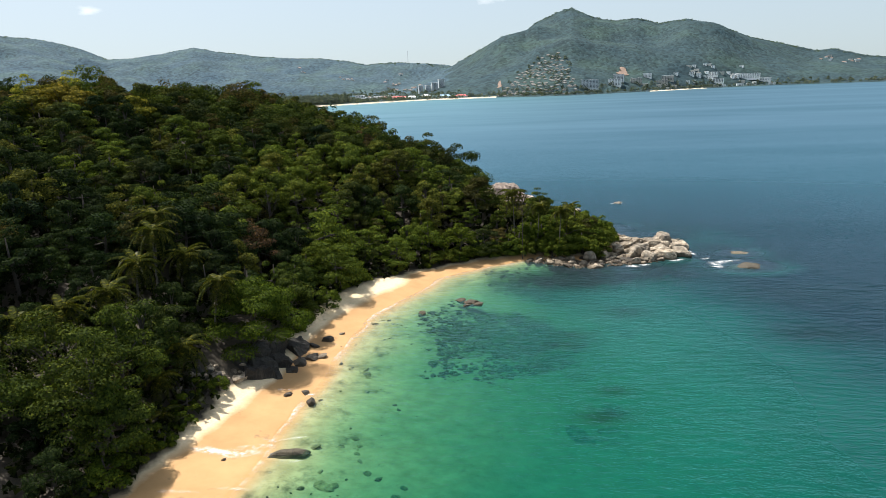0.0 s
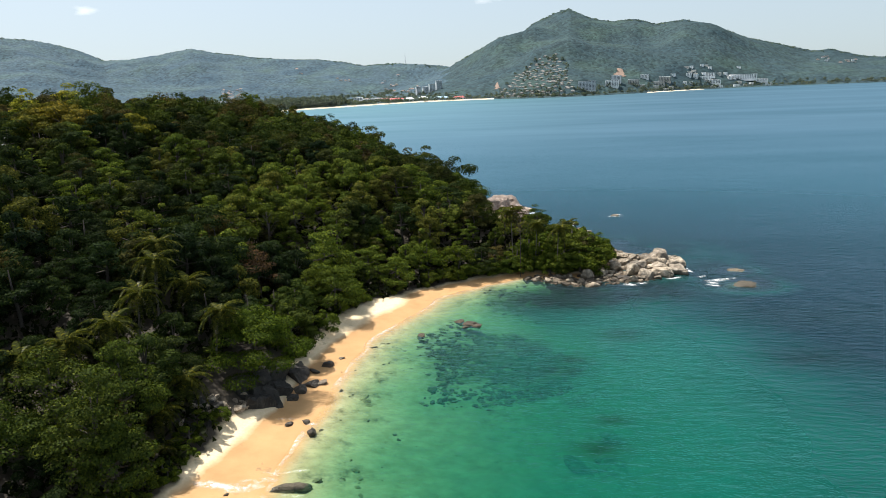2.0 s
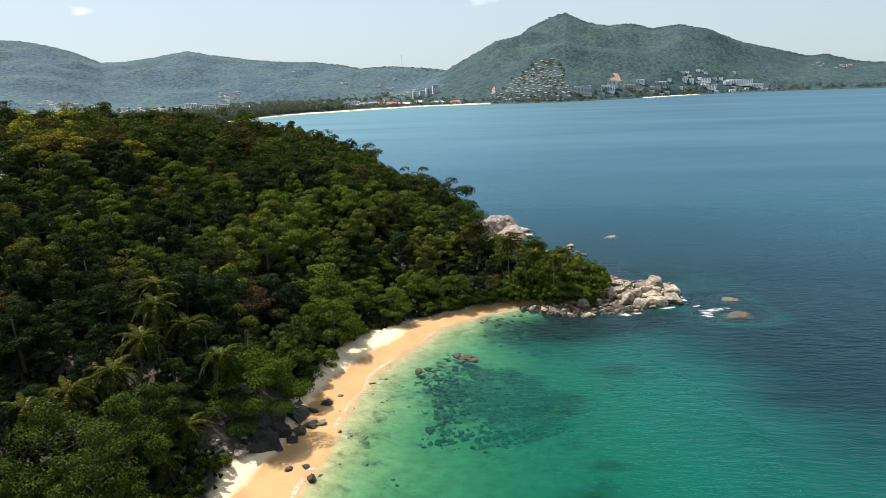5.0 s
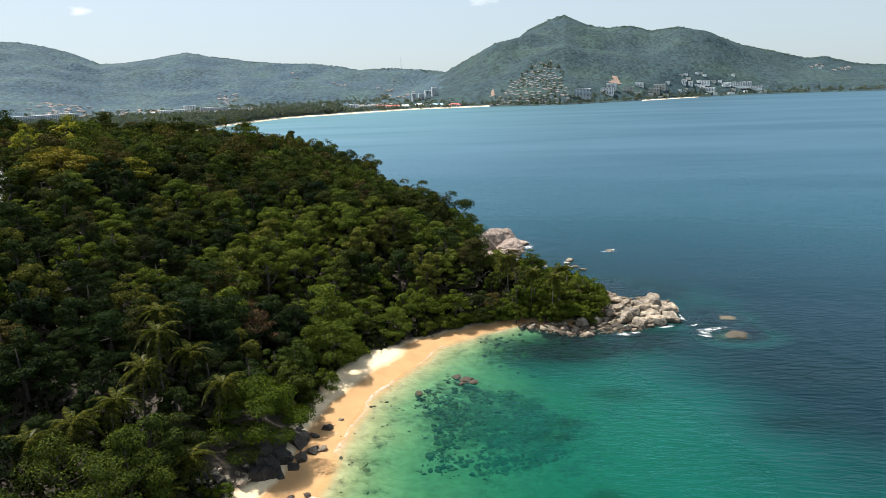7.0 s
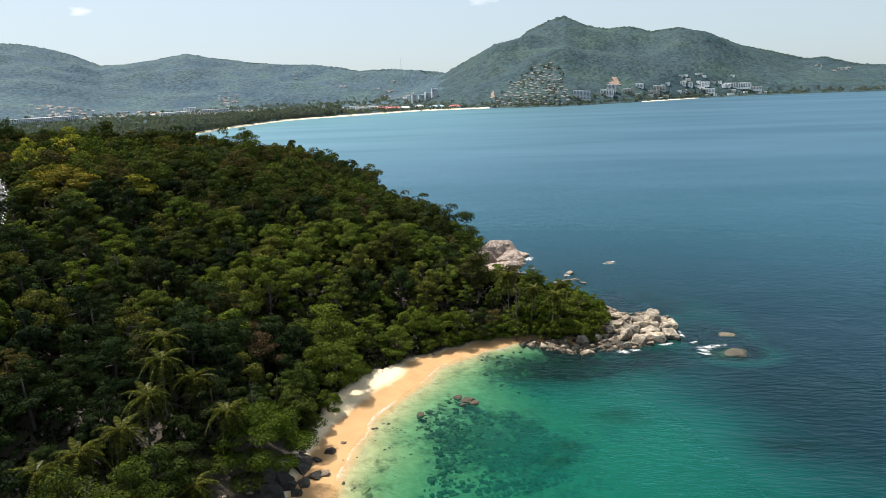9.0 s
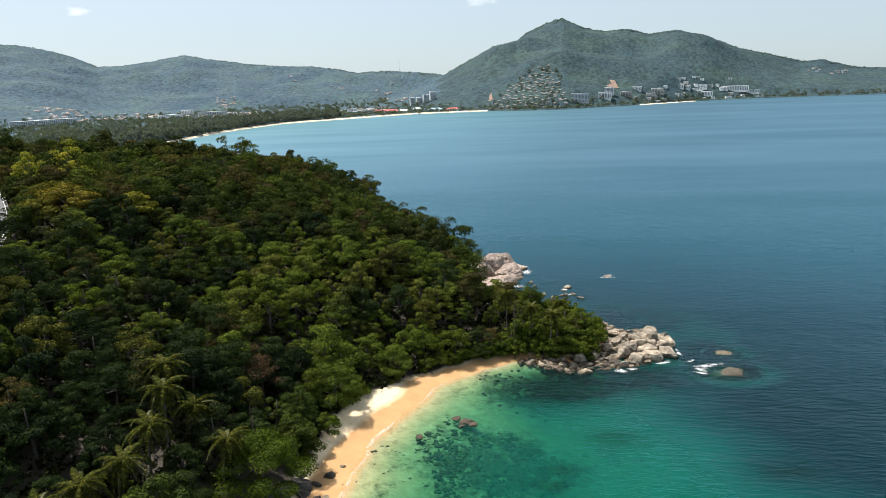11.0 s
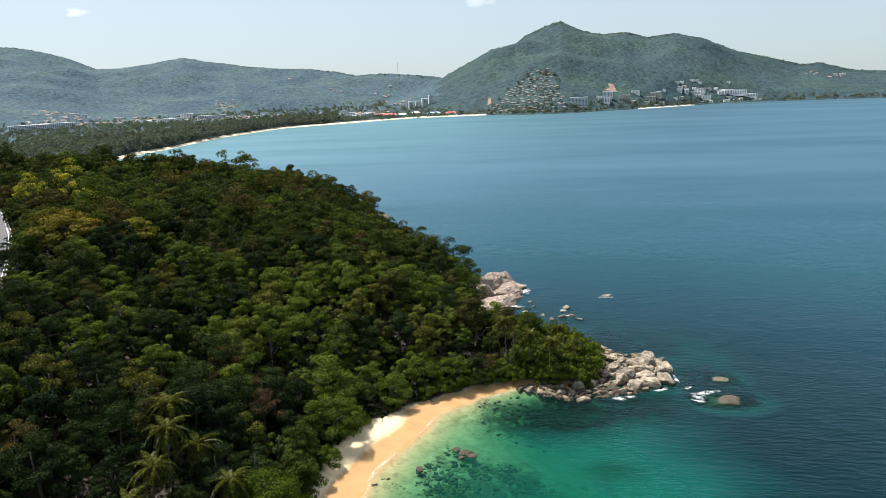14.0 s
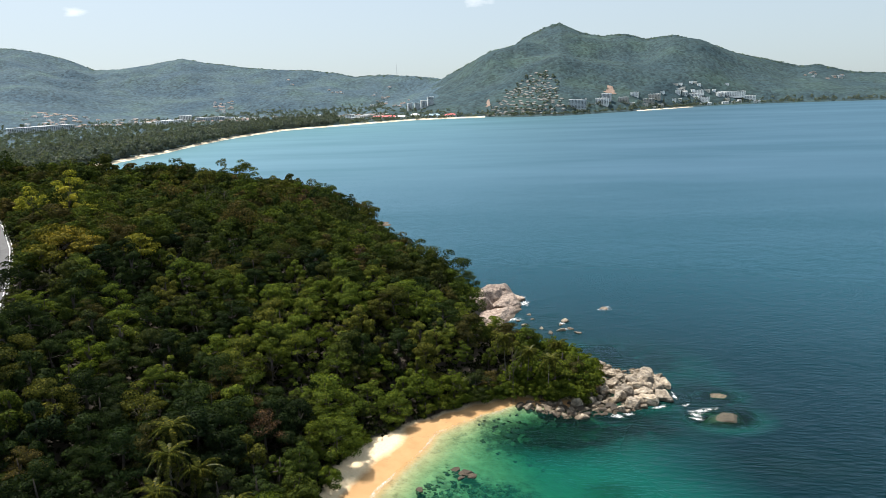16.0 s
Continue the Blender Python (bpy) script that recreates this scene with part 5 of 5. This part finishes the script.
for x, y, rx, ry, a, k in ((-43, 90.6, 3.6, 1.3, -8, 1.3), (-39.5, 90.0, 3.4, 1.3, 12, 1.2), (-36.5, 92.6, 2.8, 0.8, 10, 1.0), (-35, 94.2, 2.4, 0.5, -20, 0.7), (-44, 80.2, 3.5, 0.35, 5, 0.8), (-36, 81.5, 3.0, 0.5, 0, 0.7), (-30.5, 88.7, 2.0, 0.4, 0, 0.7), (-32, 95.2, 2.4, 0.5, 15, 0.7), (-33, 110.5, 1.6, 0.5, 0, 0.9), (-38, 112, 2.6, 0.4, 12, 0.8), (-34.2, 133.6, 1.8, 0.3, 0, 0.7)):
    foam(x, y, rx, ry, a, k)


# ---- the hill road ----
asphalt = plain("asphalt", (0.085, 0.085, 0.09), 0.85, 0.2, 1.5)
line_paint = plain("road_paint", (0.78, 0.78, 0.75), 0.7)
concrete = plain("pale_concrete", (0.55, 0.54, 0.50), 0.8, 0.12, 1.0)


def band(offsets, z):
    """A strip along the road between two side offsets."""
    v, f = [], []
    for i, p in enumerate(ROAD):
        d = ROAD[min(i + 1, len(ROAD) - 1), :2] - ROAD[max(i - 1, 0), :2]
        d = d / np.linalg.norm(d)
        nrm = np.array((d[1], -d[0]))
        for o in offsets:
            for zz in z:
                v.append((*(p[:2] + nrm * o), p[2] + zz))
    for i in range(len(ROAD) - 1):
        a, b = i * 4, i * 4 + 4
        f += [(a + 1, a + 3, b + 3, b + 1), (a, a + 1, b + 1, b), (a + 2, b + 2, b + 3, a + 3)]
    return v, f


road = tagged(new("road", mesh_of("road", *band((-4.2, 4.2), (-2.0, 0.0)), asphalt)), "grey asphalt hill road with white edge lines", "road", kind="structure")
part("edge_line", mesh_of("edge_line", *band((3.5, 3.75), (-0.01, 0.015)), line_paint), road, "white painted edge line")
part("edge_line", mesh_of("edge_line", *band((-3.75, -3.5), (-0.01, 0.015)), line_paint), road, "white painted edge line")
part("centre_line", mesh_of("centre_line", *band((-0.08, 0.08), (-0.01, 0.015)), line_paint), road, "white painted centre line")
part("kerb", mesh_of("kerb", *band((4.5, 4.75), (-1.5, 0.45)), concrete), road, "pale concrete barrier beside the road")


# ---- the town across the bay ----
white_wall = plain("white_render", (0.86, 0.86, 0.85), 0.8, 0.03, 3)
cream_wall = plain("cream_render", (0.52, 0.49, 0.44), 0.8, 0.1, 3)
grey_wall = plain("grey_render", (0.58, 0.61, 0.63), 0.8, 0.1, 3)
tile_red = plain("red_tile", (0.27, 0.18, 0.145), 0.75, 0.2, 2)
tile_brown = plain("brown_tile", (0.25, 0.19, 0.15), 0.8, 0.2, 2)
roof_grey = plain("grey_roof", (0.55, 0.56, 0.57), 0.6, 0.12, 3)
roof_white = plain("white_roof", (0.74, 0.75, 0.75), 0.5, 0.06, 3)
roof_blue = plain("blue_roof", (0.30, 0.46, 0.60), 0.5, 0.08, 3)
roof_red = plain("bright_red_roof", (0.60, 0.10, 0.10), 0.5, 0.1, 3)
glass_dark = plain("dark_glazing", (0.10, 0.12, 0.135), 0.15)
earth = plain("bare_orange_earth", (0.20, 0.138, 0.105), 0.9, 0.35, 9)
thatch = plain("villa_roof", (0.19, 0.175, 0.16), 0.85, 0.2, 3)


def box(x0, y0, z0, x1, y1, z1):
    v = [(x0, y0, z0), (x1, y0, z0), (x1, y1, z0), (x0, y1, z0), (x0, y0, z1), (x1, y0, z1), (x1, y1, z1), (x0, y1, z1)]
    return v, [(0, 3, 2, 1), (4, 5, 6, 7), (0, 1, 5, 4), (1, 2, 6, 5), (2, 3, 7, 6), (3, 0, 4, 7)]


def hip(w, d, z, rise, over=0.8):
    a, b, r = w / 2 + over, d / 2 + over, max(0.1, w / 2 - d / 2)
    v = [(-a, -b, z), (a, -b, z), (a, b, z), (-a, b, z), (-r, 0, z + rise), (r, 0, z + rise), (-a, -b, z - 0.3), (a, -b, z - 0.3), (a, b, z - 0.3), (-a, b, z - 0.3)]
    return v, [(0, 1, 5, 4), (1, 2, 5), (2, 3, 4, 5), (3, 0, 4), (6, 7, 1, 0), (7, 8, 2, 1), (8, 9, 3, 2), (9, 6, 0, 3), (9, 8, 7, 6)]


def stand(az, r, sink=1.0):
    a = radians(az)
    x, y = math.sin(a) * r, math.cos(a) * r
    ax, ay = np.array([x]), np.array([y])
    return x, y, float(far_height(ax, ay)[0] + 0.75 * canopy_lift(ax, ay)[0]) - sink


HOUSES = {}


def house(az, r, w, d, h, wall, roof, rise, label, group, turn=None, name="house"):
    """A small house seen from across the bay: walls, a roof, and a row of dark windows to each floor."""
    key = (w, d, h, wall.name, roof.name, rise)
    x, y, z = stand(az, r)
    m = pose(x, y, z, 0, 0, -az + (rng.uniform(-35, 35) if turn is None else turn))
    if key in HOUSES:
        return copy_thing(HOUSES[key], m)
    ob = new(name)
    ob.matrix_basis = m
    part("wall", mesh_of("wall", *box(-w / 2, -d / 2, -4, w / 2, d / 2, h), wall), ob)
    part("roof", mesh_of("roof", *(hip(w, d, h, rise) if rise else box(-w / 2 - 0.6, -d / 2 - 0.6, h, w / 2 + 0.6, d / 2 + 0.6, h + 0.5)), roof), ob)
    for k in range(max(1, int(h / 3.2))):
        n = max(2, int(w / 4))
        for i in range(n):
            u = -w / 2 + (i + 0.5) * w / n
            part("window", mesh_of("window", *box(u - 0.9, -d / 2 - 0.06, 1.0 + 3.1 * k, u + 0.9, -d / 2 + 0.1, 2.5 + 3.1 * k), glass_dark), ob)
    tagged(ob, label, "house", group)
    HOUSES[key] = ob
    return ob


def block(az, r, w, d, floors, wall, label, turn=0.0, bays=8, roof=None, sink=1.0):
    """A hotel or flats: a slab with a balcony and a dark window band to each bay of each floor."""
    x, y, z = stand(az, r, sink)
    ob = new("hotel_block")
    ob.matrix_basis = pose(x, y, z, 0, 0, -az + turn)
    h = floors * 3.3
    part("wall", mesh_of("wall", *box(-w / 2, -d / 2, -6, w / 2, d / 2, h), wall), ob)
    part("roof", mesh_of("roof", *box(-w / 2 - 0.7, -d / 2 - 0.9, h, w / 2 + 0.7, d / 2 + 0.5, h + 0.9), roof or wall), ob)
    glass = mesh_of("window", *box(-w / bays * 0.30, -0.08, 0.7, w / bays * 0.30, 0.2, 2.7), glass_dark)
    rail = mesh_of("balcony", *box(-w / 2, -1.5, -0.15, w / 2, 0, 0.75), wall)
    for k in range(floors):
        part("balcony", rail, ob, at=pose(0, -d / 2, k * 3.3 + 0.1))
        for i in range(bays):
            part("window", glass, ob, at=pose(-w / 2 + (i + 0.5) * w / bays, -d / 2, k * 3.3 + 0.3))
    return tagged(ob, label, "hotel", "hotel blocks")


block(-6.19, 2180, 13, 14, 7, grey_wall, "tall grey hotel block with rows of balconies", 12, 5, roof_white)
block(-5.62, 2170, 15, 14, 6, grey_wall, "tall grey hotel block with rows of balconies", 12, 4, roof_white)
block(-5.08, 2170, 17, 14, 7, grey_wall, "tall grey hotel block with rows of balconies", 12, 4, roof_white)
block(-4.54, 2190, 17, 14, 8, grey_wall, "tall grey hotel block with rows of balconies", 12, 5, roof_white)
block(7.1, 1990, 46, 16, 7, grey_wall, "broad grey seafront hotel with many rooms", 0, 12, roof_grey)
block(9.0, 2060, 34, 18, 5, white_wall, "stepped white hotel building under the cutting", -8, 8, roof_grey)
block(9.3, 2095, 26, 18, 6, grey_wall, "stepped grey hotel building under the cutting", -8, 7, roof_grey)
block(18.25, 2412, 88, 16, 4, white_wall, "long pale hotel wing on the wooded slope", -6, 18, roof_grey)
block(19.3, 2425, 62, 14, 2, white_wall, "long pale hotel wing on the wooded slope", -6, 14, roof_grey)
block(17.6, 2400, 26, 12, 2, white_wall, "low white hotel wing on the slope", -6, 6, roof_white)
block(16.3, 2312, 44, 14, 3, white_wall, "white hotel building near the shore", -4, 10, roof_white)
block(16.0, 2345, 36, 14, 3, white_wall, "white hotel building near the shore", -4, 8, roof_grey)
block(15.75, 2320, 30, 14, 2, white_wall, "low white hotel wing on the slope", -4, 7, roof_white)
block(14.6, 2290, 14, 12, 3, white_wall, "small white block among the trees", -4, 3, roof_white)
block(15.1, 2302, 13, 12, 3, white_wall, "small white block among the trees", -4, 3, roof_white)
block(12.9, 2200, 34, 14, 4, cream_wall, "cream apartment block above the shore", 0, 8, roof_white)
block(12.5, 2160, 30, 14, 3, cream_wall, "cream apartment block above the shore", 0, 7, roof_grey)
block(10.6, 2110, 30, 14, 4, cream_wall, "cream apartment block above the shore", 0, 7, roof_white)
block(11.4, 2170, 24, 14, 3, white_wall, "white apartment block above the shore", 0, 6, roof_white)
block(-24.9, 2150, 46, 16, 4, white_wall, "white resort block behind the beach wood", 6, 10, roof_white)
block(-24.1, 2165, 30, 16, 4, white_wall, "white resort block behind the beach wood", 6, 7, roof_white)
block(-23.4, 2290, 36, 18, 6, white_wall, "tall white building in the town", 0, 8, roof_white)
block(-21.6, 2260, 80, 16, 4, grey_wall, "long grey resort building behind the trees", 0, 16, roof_grey)
block(-33.9, 2090, 90, 18, 5, grey_wall, "long dark resort building on the plain", 8, 18, roof_grey)
block(-32.3, 2140, 100, 18, 5, grey_wall, "long dark resort building on the plain", 4, 20, roof_grey)
block(-11.0, 1990, 26, 14, 4, white_wall, "tall white building on the seafront", 0, 6, roof_white)
block(-10.4, 1960, 34, 12, 2, cream_wall, "low cream building on the seafront", 0, 7, roof_white)
for az, r, w, mat, lab in ((-8.9, 1975, 30, roof_red, "low seafront hall with a red roof"), (-7.9, 1965, 46, roof_red, "low seafront hall with a red roof"), (-6.95, 1960, 32, roof_white, "low seafront hall with a white roof"),
                           (-4.35, 1965, 40, roof_blue, "low seafront hall with a pale blue roof"), (-2.95, 1962, 34, roof_red, "low seafront hall with a red roof"), (-5.8, 1990, 26, roof_white, "low seafront hall with a white roof")):
    house(az, r, w, 16, 5, white_wall, mat, 4, lab, "seafront halls", 0, "hall")

SORTS = [(9, 7, 5, white_wall, tile_red, 2), (11, 8, 5, cream_wall, tile_brown, 2), (13, 9, 6, cream_wall, roof_grey, 0), (10, 8, 7, white_wall, roof_white, 0), (8, 7, 4, cream_wall, tile_red, 2), (15, 9, 5, white_wall, tile_red, 2)]
for _ in range(285):
    az = rng.uniform(-34, -8)
    r = float(np.interp(az, [-34, -24, -16, -8], [2250, 2180, 2050, 2000])) + 30 + 300 * rng.uniform() ** 1.5 * float(np.interp(az, [-34, -14, -8], [1, 0.7, 0.5]))
    house(az, r, *SORTS[int(rng.integers(6))], "small town house with a pitched or flat roof", "town houses")
for row in range(14):
    u = row / 13.0
    az = 3.2 - 3.4 * u + rng.uniform(0, 0.3)
    while az < 4.9 + 1.5 * u:
        house(az, 2238 - 300 * u + rng.uniform(-12, 12), 10, 7, 2.4, cream_wall, thatch, 2.2, "terraced hillside villa with a grey-brown roof", "hillside villas", rng.uniform(-10, 10), "villa")
        az += rng.uniform(0.36, 0.58)
for _ in range(34):
    az = rng.uniform(9.6, 20.5)
    r = float(np.interp(az, BAY[:, 0], BAY[:, 1])) + rng.uniform(30, 190)
    house(az, r, *SORTS[int(rng.integers(2, 4))], "white villa among trees by the shore", "shore villas")
for az, r, n in ((-20.4, 2900, 22), (-11.95, 3190, 7), (-8.35, 3090, 12), (-8.6, 2900, 8), (-6.8, 2500, 10), (25.2, 2960, 6), (23.8, 2940, 5), (-15.8, 3500, 4)):
    for _ in range(n):
        house(az + rng.normal(scale=0.35), r + rng.normal(scale=45), *SORTS[int(rng.integers(6))], "house on the wooded hillside", "hillside houses")


def cutting(az, r, w, h, label):
    """A bare cut in the hillside, laid on the slope."""
    n = 9
    v, f = [], []
    for j in range(n):
        for i in range(n):
            a = az + (i / (n - 1) - 0.5) * math.degrees(w / r) * (1 - 0.7 * j / n) * (1 + 0.3 * rng.normal() * (i in (0, n - 1)))
            q = r + (j / (n - 1) - 0.5) * h
            x, y, z = stand(a, q, 0)
            v.append((x, y, z + 1.5 + rng.uniform(-0.8, 0.8)))
    for j in range(n - 1):
        for i in range(n - 1):
            f.append((j * n + i, j * n + i + 1, (j + 1) * n + i + 1, (j + 1) * n + i))
    tagged(new("hillside_cutting", mesh_of("hillside_cutting", v, f, earth, True)), label, "bare earth", kind="structure")


cutting(9.6, 2185, 36, 60, "bare orange earth cut into the hillside")
cutting(0.1, 2060, 15, 60, "bare orange earth cut into the hillside")


# ---- far trees ----
def far_trees(spots, tall, wide, count, size, mat, name, label, conical):
    vs, fs, ts, base = [], [], [], 0
    for az, r in spots:
        x, y, z = stand(az, r, 0.3)
        h, w = tall * rng.uniform(0.7, 1.2), wide * rng.uniform(0.75, 1.25)
        if conical:
            u = rng.uniform(0.08, 1.0, 7)
            c = np.stack([w * 0.5 * (1 - u) * np.cos(np.arange(7) * 2.4), w * 0.5 * (1 - u) * np.sin(np.arange(7) * 2.4), h * (0.15 + 0.8 * u)], 1)
            v, f = sprays(rng, c, w * 0.5 * (1.15 - u), count, size, 1.2, 0.3)
        else:
            (v, f), _ = crown(rng, w, h, count, size, 9, 0.8, 0.7)
        vs.append(v + np.array([x, y, z]))
        fs.append(f + base)
        base += len(v)
        ts.append(np.full(len(v), rng.uniform()))
    me = mesh_of(name, np.concatenate(vs), np.concatenate(fs), mat)
    attribute(me, "tint", np.concatenate(ts))
    tagged(new(name, me), label, "trees", kind="stuff")


def shore_at(az):
    return float(np.interp(az, BAY[:, 0], BAY[:, 1]))


spots = []
for _ in range(2000):
    az = -39 + 27 * rng.uniform() ** 1.15
    spots.append((az, shore_at(az) + 26 + 330 * rng.uniform() ** 1.4))
far_trees(spots, 20, 11, 110, 2.1, leaf_casuarina_hazy, "casuarina_wood", "feathery grey-green casuarina trees behind the far beach, paled by painted haze", True)
spots = []
for _ in range(2300):
    az = rng.uniform(-39, -2)
    away = 60 + 1250 * rng.uniform()
    if 420 < away < 950 and rng.uniform() < 0.3:
        continue
    if far_height(math.sin(radians(az)) * (shore_at(az) + away), math.cos(radians(az)) * (shore_at(az) + away)) < 14:
        spots.append((az, shore_at(az) + away))
for _ in range(420):
    az = rng.uniform(-12, 28.5)
    spots.append((az, shore_at(az) + 14 + 90 * rng.uniform() ** 1.3))
for _ in range(70):
    u = rng.uniform()
    spots.append((rng.uniform(2.8 - 3.6 * u, 5.2 + 1.4 * u), 2240 - 310 * u))
for _ in range(700):
    az = rng.uniform(-40, -23)
    spots.append((az, shore_at(az) + rng.uniform(280, 1000)))
far_trees(spots, 11, 5.5, 64, 2.0, leaf_far_hazy, "plain_woodland", "mixed green trees among the houses of the far shore, paled by painted haze", False)
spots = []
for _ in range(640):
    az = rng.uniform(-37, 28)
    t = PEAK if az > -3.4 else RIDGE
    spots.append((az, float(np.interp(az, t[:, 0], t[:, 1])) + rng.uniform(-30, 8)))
far_trees(spots, 4.5, 6, 50, 2.2, leaf_ridge_hazy, "ridge_woodland", "trees along the skyline of the far hills, tinted blue by painted haze", False)


def mast(az, r, h):
    x, y, z = stand(az, r, 0)
    ob = new("radio_mast")
    ob.matrix_basis = pose(x, y, z)
    for k, (dx, dy) in enumerate(((-1.2, -0.8), (1.2, -0.8), (0, 1.3))):
        part("leg", mesh_of("leg", *tube([(dx, dy, 0), (dx * 0.15, dy * 0.15, h)], [0.35, 0.2], 4), roof_grey), ob)
    part("brace", mesh_of("brace", *join([tube([(-1.2 * q, -0.8 * q, h * u), (1.2 * q, -0.8 * q, h * (u + 0.1))], [0.15, 0.15], 4) for u, q in ((0.1, 0.9), (0.3, 0.75), (0.5, 0.58), (0.7, 0.4))]), roof_grey), ob)
    tagged(ob, "slender grey lattice radio mast on the ridge", "mast")


mast(-7.1, 3350, 55)
